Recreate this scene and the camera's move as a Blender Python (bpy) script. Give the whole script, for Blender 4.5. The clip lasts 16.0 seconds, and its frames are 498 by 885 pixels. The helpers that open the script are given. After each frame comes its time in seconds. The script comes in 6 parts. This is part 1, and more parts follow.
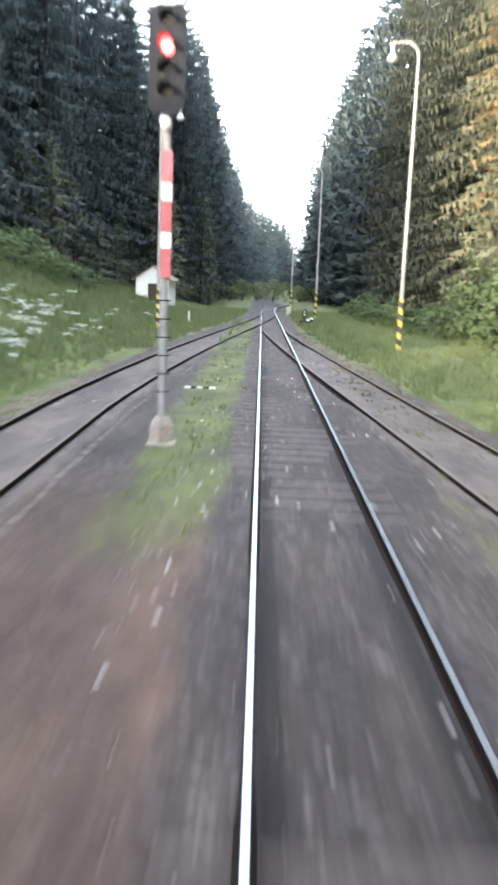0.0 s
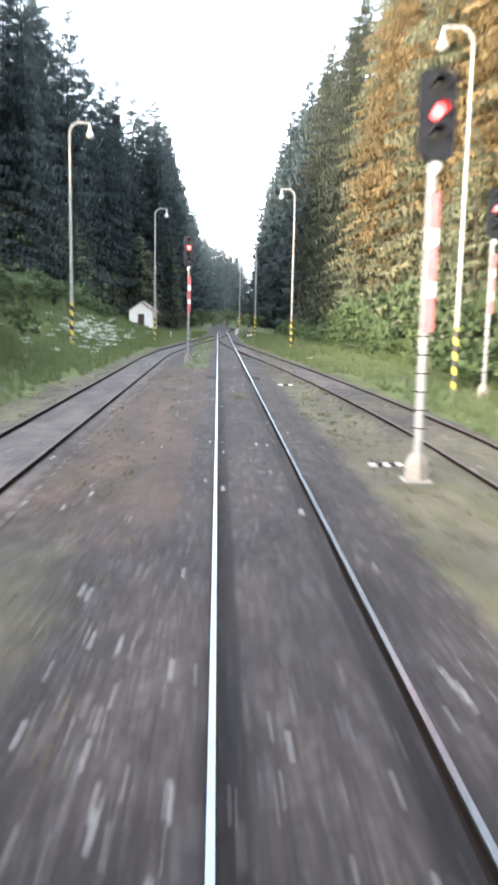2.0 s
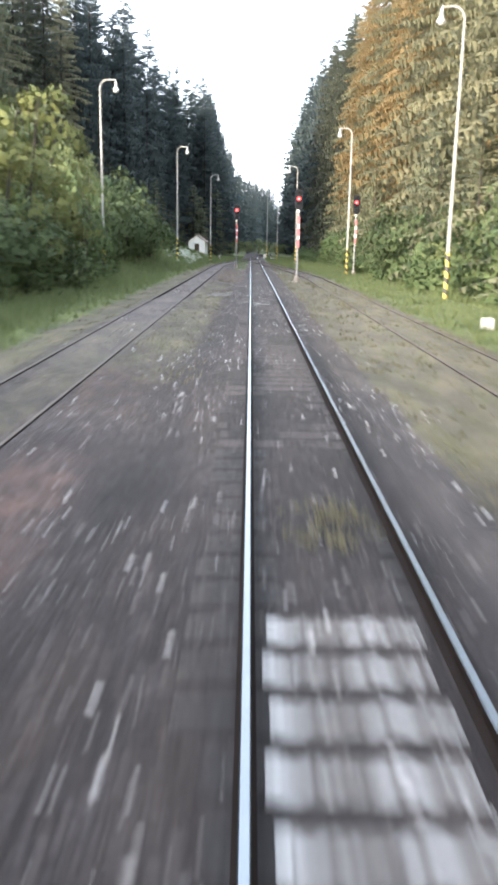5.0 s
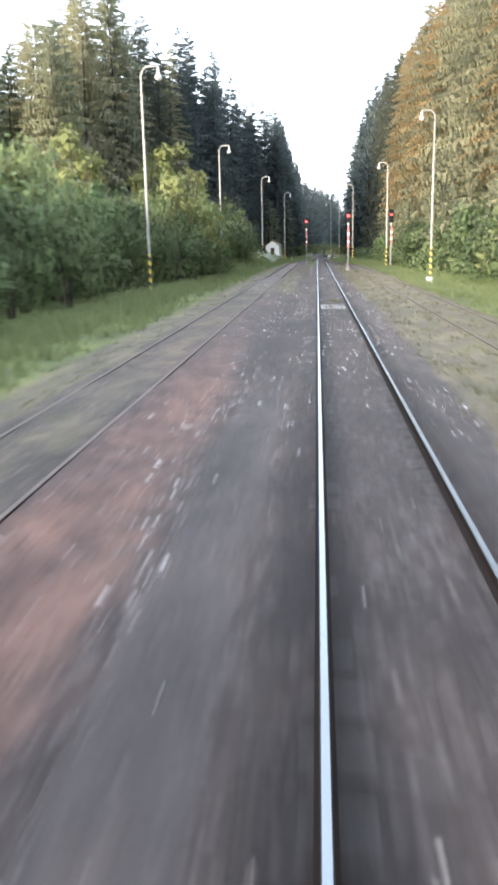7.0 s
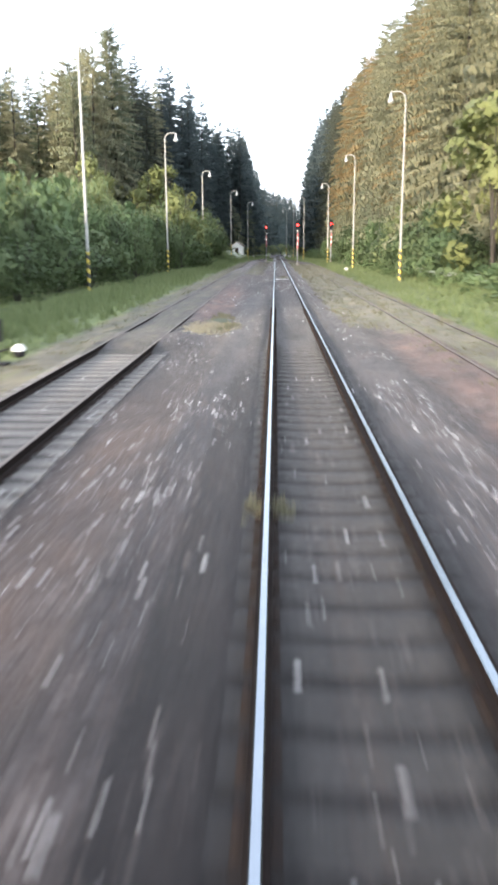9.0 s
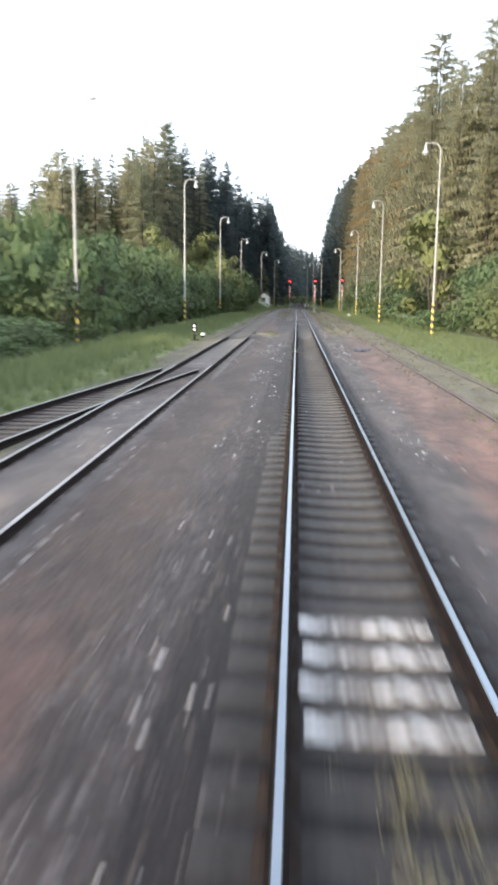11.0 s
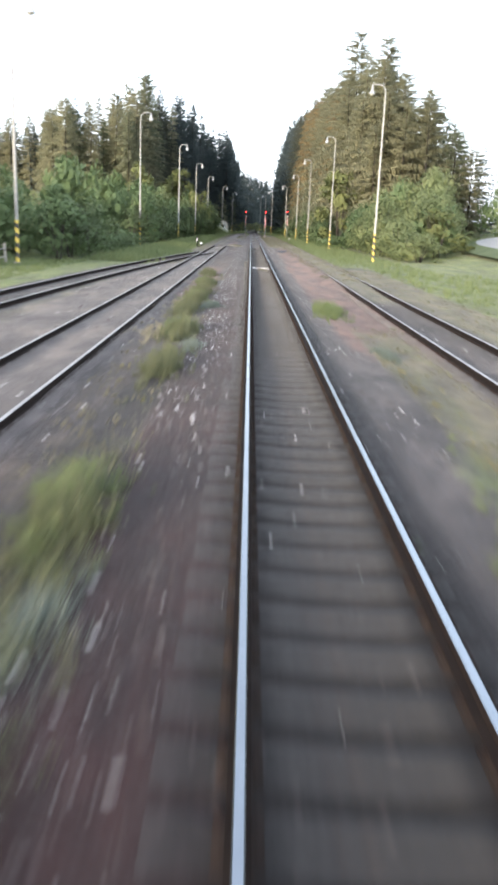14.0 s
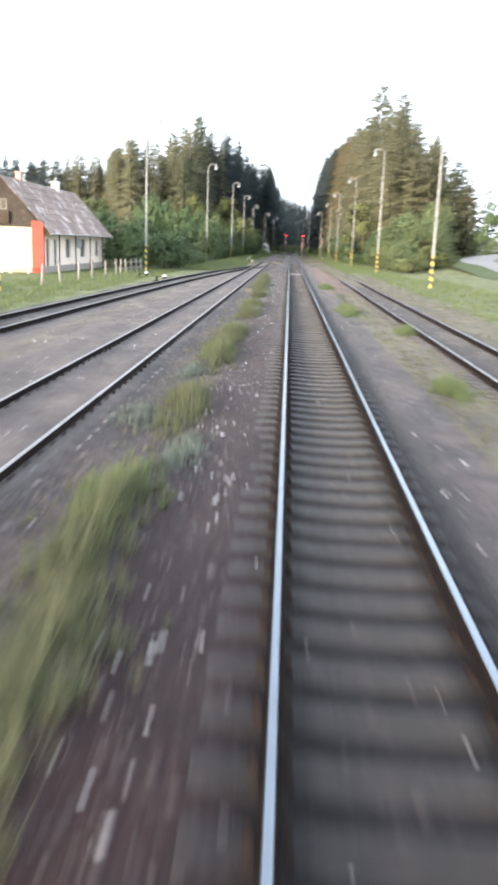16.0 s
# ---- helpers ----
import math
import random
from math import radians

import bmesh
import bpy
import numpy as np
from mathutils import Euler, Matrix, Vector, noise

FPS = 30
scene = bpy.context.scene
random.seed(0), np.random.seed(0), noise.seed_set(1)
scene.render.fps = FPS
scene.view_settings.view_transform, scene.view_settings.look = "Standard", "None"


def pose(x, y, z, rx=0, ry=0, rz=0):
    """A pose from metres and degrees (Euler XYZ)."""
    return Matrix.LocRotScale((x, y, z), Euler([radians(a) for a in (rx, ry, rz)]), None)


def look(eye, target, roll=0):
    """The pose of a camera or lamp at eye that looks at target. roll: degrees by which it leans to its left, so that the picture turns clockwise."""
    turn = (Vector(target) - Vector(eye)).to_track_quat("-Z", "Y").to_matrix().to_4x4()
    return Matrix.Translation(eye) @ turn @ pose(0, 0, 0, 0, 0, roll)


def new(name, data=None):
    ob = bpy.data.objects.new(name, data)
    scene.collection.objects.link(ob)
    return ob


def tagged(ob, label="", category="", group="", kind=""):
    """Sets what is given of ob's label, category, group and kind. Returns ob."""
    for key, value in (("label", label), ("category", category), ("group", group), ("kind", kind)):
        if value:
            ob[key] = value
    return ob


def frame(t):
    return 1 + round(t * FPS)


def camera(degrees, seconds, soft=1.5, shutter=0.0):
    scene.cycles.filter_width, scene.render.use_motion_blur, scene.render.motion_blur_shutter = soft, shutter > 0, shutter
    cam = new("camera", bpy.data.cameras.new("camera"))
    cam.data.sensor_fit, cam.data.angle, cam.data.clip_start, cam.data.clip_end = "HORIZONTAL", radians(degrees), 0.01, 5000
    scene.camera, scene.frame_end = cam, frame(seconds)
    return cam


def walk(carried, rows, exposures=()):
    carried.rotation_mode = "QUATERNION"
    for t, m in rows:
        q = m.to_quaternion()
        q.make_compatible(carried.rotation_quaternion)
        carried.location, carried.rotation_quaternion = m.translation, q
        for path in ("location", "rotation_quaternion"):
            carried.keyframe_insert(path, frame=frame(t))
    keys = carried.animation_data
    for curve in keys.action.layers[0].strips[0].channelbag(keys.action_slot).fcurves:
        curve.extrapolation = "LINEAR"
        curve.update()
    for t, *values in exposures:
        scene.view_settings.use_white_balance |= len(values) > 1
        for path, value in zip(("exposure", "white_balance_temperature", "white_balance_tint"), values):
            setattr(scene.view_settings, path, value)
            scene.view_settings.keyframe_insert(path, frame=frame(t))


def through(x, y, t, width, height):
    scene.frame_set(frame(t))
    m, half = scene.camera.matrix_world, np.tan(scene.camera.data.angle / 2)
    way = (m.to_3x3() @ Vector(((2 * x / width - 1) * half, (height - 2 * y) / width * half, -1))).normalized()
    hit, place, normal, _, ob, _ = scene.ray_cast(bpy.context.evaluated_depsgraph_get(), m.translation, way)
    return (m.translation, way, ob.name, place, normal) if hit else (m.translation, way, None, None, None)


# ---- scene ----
cam = camera(33.7, 16.0, soft=3.4, shutter=0.75)
PATH = [
    (0, (-0.779, 2.999, 2.792), (-0.796, 4.964, 2.419), 2.2),
    (0.5, (-0.73, -6.536, 2.791), (-0.745, -4.565, 2.452), 1.1),
    (1, (-0.721, -14.794, 2.777), (-0.652, -12.822, 2.451), 1.3),
    (1.5, (-0.754, -24.721, 2.831), (-0.728, -22.754, 2.47), 0.8),
    (2, (-0.754, -33.806, 2.777), (-0.674, -31.831, 2.472), 1.2),
    (2.5, (-0.756, -42.906, 2.753), (-0.753, -40.926, 2.472), 0.6),
    (3, (-0.757, -52.515, 2.737), (-0.709, -50.543, 2.408), 1.0),
    (5.5, (-0.771, -96.548, 2.751), (-0.783, -94.605, 2.278), 0.7),
    (6, (-0.75, -106.128, 2.746), (-0.775, -104.18, 2.294), -0.5),
    (6.5, (-0.762, -116.127, 2.784), (-0.895, -114.175, 2.369), -0.9),
    (7, (-0.796, -124.46, 2.758), (-0.962, -122.521, 2.298), -1.2),
    (7.5, (-0.753, -134.218, 2.703), (-0.867, -132.272, 2.258), -0.4),
    (8, (-0.7, -143.204, 2.728), (-0.766, -141.238, 2.362), 0.7),
    (8.5, (-0.648, -152.258, 2.753), (-0.712, -150.294, 2.378), 1.2),
    (9, (-0.667, -160.925, 2.699), (-0.73, -158.98, 2.238), -0.3),
    (9.5, (-0.647, -170.75, 2.811), (-0.717, -168.804, 2.355), -1.4),
    (12, (-0.758, -215.606, 2.769), (-0.888, -213.633, 2.471), 1.9),
    (12.5, (-0.773, -224.848, 2.762), (-0.776, -222.902, 2.301), -0.3),
    (13, (-0.818, -233.574, 2.781), (-0.757, -231.621, 2.355), 2.5),
    (13.5, (-0.833, -242.447, 2.764), (-0.808, -240.503, 2.298), 3.1),
    (14, (-0.808, -251.651, 2.75), (-0.792, -249.717, 2.24), 2.4),
    (14.5, (-0.79, -260.336, 2.756), (-0.812, -258.406, 2.232), 3.1),
    (15, (-0.752, -269.297, 2.775), (-0.909, -267.365, 2.281), 1.5),
    (15.5, (-0.77, -277.609, 2.759), (-0.926, -275.677, 2.268), 1.9),
    (16, (-0.784, -285.381, 2.78), (-0.861, -283.437, 2.314), 2.2),
]
EXPOSURES = [(0.0, 2.25, 5920, 10), (2.0, 1.98, 5920, 10), (3.2, 1.75, 5920, 10), (5.5, 1.58, 5920, 10), (9.5, 1.28, 5920, 10), (12.0, 0.75, 5920, 10), (14.0, 0.85, 5920, 10), (16.0, 0.95, 5920, 10)]
walk(cam, [(t, look(eye, target, roll)) for t, eye, target, roll in PATH], EXPOSURES)

# ---- sky and light ----
world = bpy.data.worlds.new("overcast_evening")
scene.world = world
world.use_nodes = True
wn, wl = world.node_tree.nodes, world.node_tree.links
wn.clear()
sky = wn.new("ShaderNodeTexSky")
sky.sky_type, sky.sun_disc = "NISHITA", False
sky.sun_elevation, sky.sun_rotation = radians(9.3), radians(209.4)
sky.air_density, sky.dust_density, sky.ozone_density = 1.0, 4.0, 1.0
sky_bg = wn.new("ShaderNodeBackground")
sky_bg.inputs["Strength"].default_value = 0.10
cloud_bg = wn.new("ShaderNodeBackground")
cloud_bg.inputs["Color"].default_value = (0.95, 0.97, 1.0, 1)
cloud_bg.inputs["Strength"].default_value = 1.12
both = wn.new("ShaderNodeAddShader")
wout = wn.new("ShaderNodeOutputWorld")
wl.new(sky.outputs[0], sky_bg.inputs["Color"])
wl.new(sky_bg.outputs[0], both.inputs[0])
wl.new(cloud_bg.outputs[0], both.inputs[1])
wl.new(both.outputs[0], wout.inputs["Surface"])

sun_data = bpy.data.lights.new("sun", "SUN")
sun_data.energy, sun_data.angle, sun_data.color = 4.6, radians(6), (1.0, 0.81, 0.58)
sun = new("sun", sun_data)
sun.matrix_world = look((0, 0, 60), (45, 80, 45.0))


# ---- materials ----
def node_mat(name):
    m = bpy.data.materials.new(name)
    m.use_nodes = True
    nt = m.node_tree
    return m, nt, nt.nodes["Principled BSDF"]


def noise_node(nt, vec, scale, detail=5.0, rough=0.6):
    n = nt.nodes.new("ShaderNodeTexNoise")
    n.inputs["Scale"].default_value = scale
    n.inputs["Detail"].default_value = detail
    n.inputs["Roughness"].default_value = rough
    if vec:
        nt.links.new(vec, n.inputs["Vector"])
    return n.outputs["Fac"]


def ramp_node(nt, fac, stops):
    r = nt.nodes.new("ShaderNodeValToRGB")
    e = r.color_ramp.elements
    while len(e) < len(stops):
        e.new(0.5)
    for el, (p, c) in zip(e, stops):
        el.position, el.color = p, (*c, 1)
    nt.links.new(fac, r.inputs["Fac"])
    return r.outputs["Color"]


def mix_node(nt, fac, a, b, mode="MIX"):
    n = nt.nodes.new("ShaderNodeMix")
    n.data_type, n.blend_type = "RGBA", mode
    for sock, v in ((n.inputs[0], fac), (n.inputs[6], a), (n.inputs[7], b)):
        if isinstance(v, (int, float)):
            sock.default_value = v
        elif isinstance(v, tuple):
            sock.default_value = (*v, 1)
        else:
            nt.links.new(v, sock)
    return n.outputs[2]


def math_node(nt, op, a, b=0.0, c=0.0):
    n = nt.nodes.new("ShaderNodeMath")
    n.operation = op
    for sock, v in zip(n.inputs, (a, b, c)):
        if isinstance(v, (int, float)):
            sock.default_value = v
        else:
            nt.links.new(v, sock)
    return n.outputs[0]


def bump_node(nt, bsdf, height, strength, distance):
    b = nt.nodes.new("ShaderNodeBump")
    b.inputs["Strength"].default_value, b.inputs["Distance"].default_value = strength, distance
    nt.links.new(height, b.inputs["Height"])
    nt.links.new(b.outputs[0], bsdf.inputs["Normal"])


def worn(name, dark, light, scale=6.0, rough=0.7, metal=0.0, bump=0.3, stain=None, stain_at=0.62):
    """A surface of two tones at two scales, with fine relief and, if given, stains of a third colour."""
    m, nt, bsdf = node_mat(name)
    co = nt.nodes.new("ShaderNodeTexCoord").outputs["Object"]
    fine, broad = noise_node(nt, co, scale * 6), noise_node(nt, co, scale)
    both_ = math_node(nt, "MULTIPLY_ADD", fine, 0.5, math_node(nt, "MULTIPLY", broad, 0.5))
    col = ramp_node(nt, both_, [(0.35, dark), (0.65, light)])
    if stain:
        st = noise_node(nt, co, scale * 0.6, 7.0, 0.7)
        k = ramp_node(nt, st, [(stain_at - 0.04, (0, 0, 0)), (stain_at + 0.06, (1, 1, 1))])
        col = mix_node(nt, k, col, stain)
    rnd = nt.nodes.new("ShaderNodeObjectInfo").outputs["Random"]
    val = math_node(nt, "MULTIPLY_ADD", rnd, 0.3, 0.85)
    hs = nt.nodes.new("ShaderNodeHueSaturation")
    nt.links.new(val, hs.inputs["Value"])
    nt.links.new(col, hs.inputs["Color"])
    nt.links.new(hs.outputs[0], bsdf.inputs["Base Color"])
    bsdf.inputs["Roughness"].default_value, bsdf.inputs["Metallic"].default_value = rough, metal
    bump_node(nt, bsdf, fine, bump, 0.01)
    return m


def foliage(name, dark, mid, light, through=0.25, cut=None, keep=0.5):
    """Leaves or needles: each clump its own tone, each plant its own shade, some light passing through."""
    m, nt, bsdf = node_mat(name)
    isl = nt.nodes.new("ShaderNodeNewGeometry").outputs["Random Per Island"]
    rnd = nt.nodes.new("ShaderNodeObjectInfo").outputs["Random"]
    pos = nt.nodes.new("ShaderNodeNewGeometry").outputs["Position"]
    broad = noise_node(nt, pos, 0.35, 3.0)
    f = math_node(nt, "MULTIPLY_ADD", isl, 0.2, math_node(nt, "MULTIPLY_ADD", noise_node(nt, pos, 2.6, 3.0), 0.3, math_node(nt, "MULTIPLY", broad, 0.56)))
    f = math_node(nt, "ADD", f, math_node(nt, "MULTIPLY_ADD", rnd, 0.3, -0.18))
    col = ramp_node(nt, f, [(0.15, dark), (0.5, mid), (0.9, light)])
    nt.links.new(col, bsdf.inputs["Base Color"])
    bsdf.inputs["Roughness"].default_value = 0.65
    bsdf.inputs["Specular IOR Level"].default_value = 0.2
    tr = nt.nodes.new("ShaderNodeBsdfTranslucent")
    nt.links.new(col, tr.inputs["Color"])
    mx = nt.nodes.new("ShaderNodeMixShader")
    mx.inputs[0].default_value = through
    nt.links.new(bsdf.outputs[0], mx.inputs[1])
    nt.links.new(tr.outputs[0], mx.inputs[2])
    out = mx.outputs[0]
    if cut:
        # a spray is many needles or leaves with gaps between them
        co = nt.nodes.new("ShaderNodeTexCoord").outputs["Object"]
        st = nt.nodes.new("ShaderNodeVectorMath")
        st.operation = "MULTIPLY"
        st.inputs[1].default_value = cut
        nt.links.new(co, st.inputs[0])
        hole = math_node(nt, "LESS_THAN", noise_node(nt, st.outputs[0], 1.0, 2.0, 0.6), keep)
        clear = nt.nodes.new("ShaderNodeBsdfTransparent")
        mh = nt.nodes.new("ShaderNodeMixShader")
        nt.links.new(hole, mh.inputs[0])
        nt.links.new(out, mh.inputs[1])
        nt.links.new(clear.outputs[0], mh.inputs[2])
        out = mh.outputs[0]
    nt.links.new(out, nt.nodes["Material Output"].inputs["Surface"])
    return m


def flat_emit(name, colour, strength):
    m, nt, bsdf = node_mat(name)
    bsdf.inputs["Base Color"].default_value = (*colour, 1)
    bsdf.inputs["Emission Color"].default_value = (*colour, 1)
    bsdf.inputs["Emission Strength"].default_value = strength
    return m


def striped_paint(name, a, b, pitch, slant):
    """Diagonal hazard bands painted round a pole, a little faded."""
    m, nt, bsdf = node_mat(name)
    co = nt.nodes.new("ShaderNodeTexCoord").outputs["Object"]
    sp = nt.nodes.new("ShaderNodeSeparateXYZ")
    nt.links.new(co, sp.inputs[0])
    ang = math_node(nt, "ARCTAN2", sp.outputs[1], sp.outputs[0])
    h = math_node(nt, "MULTIPLY_ADD", ang, slant / math.pi, sp.outputs[2])
    fr = math_node(nt, "FRACT", math_node(nt, "DIVIDE", h, pitch))
    k = math_node(nt, "GREATER_THAN", fr, 0.5)
    wear = noise_node(nt, co, 14.0, 6.0)
    ca = mix_node(nt, math_node(nt, "MULTIPLY", wear, 0.45), a, (0.35, 0.33, 0.28))
    cb = mix_node(nt, math_node(nt, "MULTIPLY", wear, 0.3), b, (0.2, 0.2, 0.19))
    nt.links.new(mix_node(nt, k, ca, cb), bsdf.inputs["Base Color"])
    bsdf.inputs["Roughness"].default_value = 0.55
    return m


def ground_material():
    m, nt, bsdf = node_mat("trackside_ground")
    pos = nt.nodes.new("ShaderNodeNewGeometry").outputs["Position"]

    def attr(name):
        n = nt.nodes.new("ShaderNodeAttribute")
        n.attribute_name = name
        return n.outputs["Fac"]

    def cells(scale):
        v = nt.nodes.new("ShaderNodeTexVoronoi")
        v.inputs["Scale"].default_value = scale
        nt.links.new(pos, v.inputs["Vector"])
        sep = nt.nodes.new("ShaderNodeSeparateColor")
        nt.links.new(v.outputs["Color"], sep.inputs[0])
        return sep.outputs[0], v.outputs["Distance"]

    stone, dist = cells(16.0)
    grit, _ = cells(55.0)
    broad = noise_node(nt, pos, 0.45, 6.0, 0.65)
    mid = noise_node(nt, pos, 2.3, 6.0, 0.7)
    fine = noise_node(nt, pos, 21.0, 4.0, 0.7)
    gravel = ramp_node(nt, stone, [(0.0, (0.016, 0.0135, 0.013)), (0.55, (0.047, 0.0405, 0.039)), (0.86, (0.105, 0.095, 0.093)), (1.0, (0.42, 0.41, 0.41))])
    gravel = mix_node(nt, 0.45, gravel, ramp_node(nt, grit, [(0.0, (0.02, 0.0175, 0.017)), (1.0, (0.105, 0.094, 0.09))]))
    gravel = mix_node(nt, math_node(nt, "MULTIPLY", broad, 0.7), gravel, (0.032, 0.027, 0.026))
    dark = mix_node(nt, 0.82, gravel, (0.009, 0.0075, 0.0078))
    path = mix_node(nt, 0.72, gravel, ramp_node(nt, mid, [(0.3, (0.05, 0.048, 0.0485)), (0.7, (0.086, 0.082, 0.083))]))
    red = mix_node(nt, 0.7, gravel, ramp_node(nt, mid, [(0.3, (0.15, 0.094, 0.08)), (0.7, (0.25, 0.172, 0.148))]))
    dry = mix_node(nt, 0.8, gravel, ramp_node(nt, math_node(nt, "MULTIPLY_ADD", fine, 0.5, math_node(nt, "MULTIPLY", mid, 0.5)), [(0.3, (0.10, 0.093, 0.06)), (0.5, (0.16, 0.15, 0.108)), (0.7, (0.22, 0.205, 0.158))]))
    st = nt.nodes.new("ShaderNodeVectorMath")
    st.operation = "MULTIPLY"
    st.inputs[1].default_value = (2.2, 0.35, 1.0)
    nt.links.new(pos, st.inputs[0])
    streak = ramp_node(nt, noise_node(nt, st.outputs[0], 1.0, 5.0, 0.65), [(0.46, (0, 0, 0)), (0.66, (1, 1, 1))])
    dry = mix_node(nt, math_node(nt, "MULTIPLY", streak, 0.6), dry, (0.10, 0.115, 0.05))
    tan = mix_node(nt, 0.62, gravel, ramp_node(nt, mid, [(0.3, (0.086, 0.06, 0.047)), (0.7, (0.152, 0.114, 0.09))]))
    pale = mix_node(nt, 0.6, gravel, ramp_node(nt, mid, [(0.3, (0.13, 0.119, 0.112)), (0.7, (0.23, 0.212, 0.2))]))
    maroon = mix_node(nt, 0.7, gravel, ramp_node(nt, mid, [(0.3, (0.009, 0.0046, 0.005)), (0.7, (0.038, 0.0145, 0.0145))]))
    green = ramp_node(nt, math_node(nt, "MULTIPLY_ADD", fine, 0.4, math_node(nt, "MULTIPLY", broad, 0.6)), [(0.3, (0.075, 0.105, 0.036)), (0.5, (0.12, 0.155, 0.056)), (0.7, (0.18, 0.2, 0.092))])
    col = gravel
    wob = math_node(nt, "MULTIPLY_ADD", mid, 0.7, math_node(nt, "MULTIPLY_ADD", broad, 0.5, -0.6))
    for name, c in (("path", path), ("tan", tan), ("pale", pale), ("red", red), ("dark", dark), ("maroon", maroon), ("dry", dry), ("green", green)):
        mr = nt.nodes.new("ShaderNodeMapRange")
        mr.interpolation_type = "SMOOTHSTEP"
        mr.inputs["From Min"].default_value, mr.inputs["From Max"].default_value = 0.28, 0.72
        nt.links.new(math_node(nt, "ADD", attr(name), wob if name != "dark" else math_node(nt, "MULTIPLY", wob, 0.5)), mr.inputs["Value"])
        col = mix_node(nt, mr.outputs[0], col, c)
    lie = nt.nodes.new("ShaderNodeVectorMath")
    lie.operation = "MULTIPLY"
    lie.inputs[1].default_value = (1.1, 0.32, 1.0)
    nt.links.new(pos, lie.inputs[0])
    blot = ramp_node(nt, noise_node(nt, lie.outputs[0], 1.0, 4.0, 0.6), [(0.34, (0.62, 0.6, 0.63)), (0.5, (0.95, 0.92, 0.94)), (0.66, (1.4, 1.3, 1.26))])
    col = mix_node(nt, 1.0, col, blot, "MULTIPLY")
    # lowers the value of the whole ground and raises its saturation
    toned_down = nt.nodes.new("ShaderNodeHueSaturation")
    toned_down.inputs["Value"].default_value, toned_down.inputs["Saturation"].default_value = 0.64, 1.2
    nt.links.new(col, toned_down.inputs["Color"])
    nt.links.new(toned_down.outputs[0], bsdf.inputs["Base Color"])
    bsdf.inputs["Roughness"].default_value = 0.75
    bsdf.inputs["Specular IOR Level"].default_value = 0.19
    bsdf.inputs["Sheen Weight"].default_value, bsdf.inputs["Sheen Roughness"].default_value = 0.052, 0.28
    bump_node(nt, bsdf, math_node(nt, "SUBTRACT", fine, dist), 0.6, 0.03)
    return m


M_GROUND = ground_material()
M_RAIL_SIDE = worn("rusty_rail_steel", (0.008, 0.0065, 0.0062), (0.024, 0.0175, 0.0155), 8.0, 0.8, 0.2, 0.4)
M_RAIL_TOP = worn("polished_rail_head", (0.17, 0.192, 0.222), (0.26, 0.285, 0.32), 5.0, 0.26, 1.0, 0.04)
M_RAIL_TOP_DULL = worn("dull_rail_head", (0.045, 0.033, 0.027), (0.14, 0.11, 0.095), 3.0, 0.65, 0.2, 0.1)
M_RAIL_TOP_WORN = worn("worn_rail_head", (0.14, 0.13, 0.124), (0.34, 0.32, 0.31), 2.0, 0.42, 0.8, 0.05)
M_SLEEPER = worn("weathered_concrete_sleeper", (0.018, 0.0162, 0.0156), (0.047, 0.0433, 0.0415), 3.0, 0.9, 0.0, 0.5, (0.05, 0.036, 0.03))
def rail_shaded(m, at, reach):
    """Paints rail shadow onto the sleepers, darkest by the rails, fading outwards."""
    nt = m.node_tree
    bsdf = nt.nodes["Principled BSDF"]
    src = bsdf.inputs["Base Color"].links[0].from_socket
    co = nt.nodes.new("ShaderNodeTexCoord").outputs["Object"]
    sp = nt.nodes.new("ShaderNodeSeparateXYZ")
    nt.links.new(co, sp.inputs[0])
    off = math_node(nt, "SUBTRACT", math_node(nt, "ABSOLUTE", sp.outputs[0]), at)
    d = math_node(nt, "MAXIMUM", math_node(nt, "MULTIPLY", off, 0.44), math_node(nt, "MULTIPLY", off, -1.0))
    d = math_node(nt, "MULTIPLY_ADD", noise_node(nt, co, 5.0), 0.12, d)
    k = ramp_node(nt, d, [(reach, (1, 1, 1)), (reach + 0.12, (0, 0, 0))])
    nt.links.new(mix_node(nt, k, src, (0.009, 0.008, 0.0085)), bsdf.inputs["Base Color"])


rail_shaded(M_SLEEPER, 0.7, 0.19)
M_SLEEPER_GREY = worn("bleached_timber_sleeper", (0.09, 0.082, 0.077), (0.2, 0.188, 0.178), 4.0, 0.9, 0.0, 0.6)
M_SLEEPER_WOOD = worn("tarred_timber_sleeper", (0.026, 0.02, 0.019), (0.07, 0.056, 0.052), 4.0, 0.9, 0.0, 0.6)
M_WHITE_PLANK = worn("blotchy_white_plank", (0.36, 0.355, 0.36), (0.72, 0.72, 0.73), 5.0, 0.85, 0.0, 0.4, (0.12, 0.11, 0.105), 0.5)
M_FASTENING = worn("rusty_fastening", (0.016, 0.011, 0.01), (0.045, 0.03, 0.024), 20.0, 0.85, 0.1, 0.3)
M_CONCRETE = worn("weathered_concrete", (0.2, 0.178, 0.163), (0.36, 0.33, 0.3), 4.0, 0.9, 0.0, 0.4, (0.2, 0.15, 0.12))
M_BLUESTONE = worn("blue_grey_stone", (0.045, 0.054, 0.075), (0.10, 0.115, 0.145), 6.0, 0.85, 0.0, 0.4)
M_RUST_PLATE = worn("rusty_cover_plate", (0.018, 0.014, 0.018), (0.06, 0.042, 0.044), 3.0, 0.9, 0.0, 0.4, (0.1, 0.06, 0.05), 0.56)
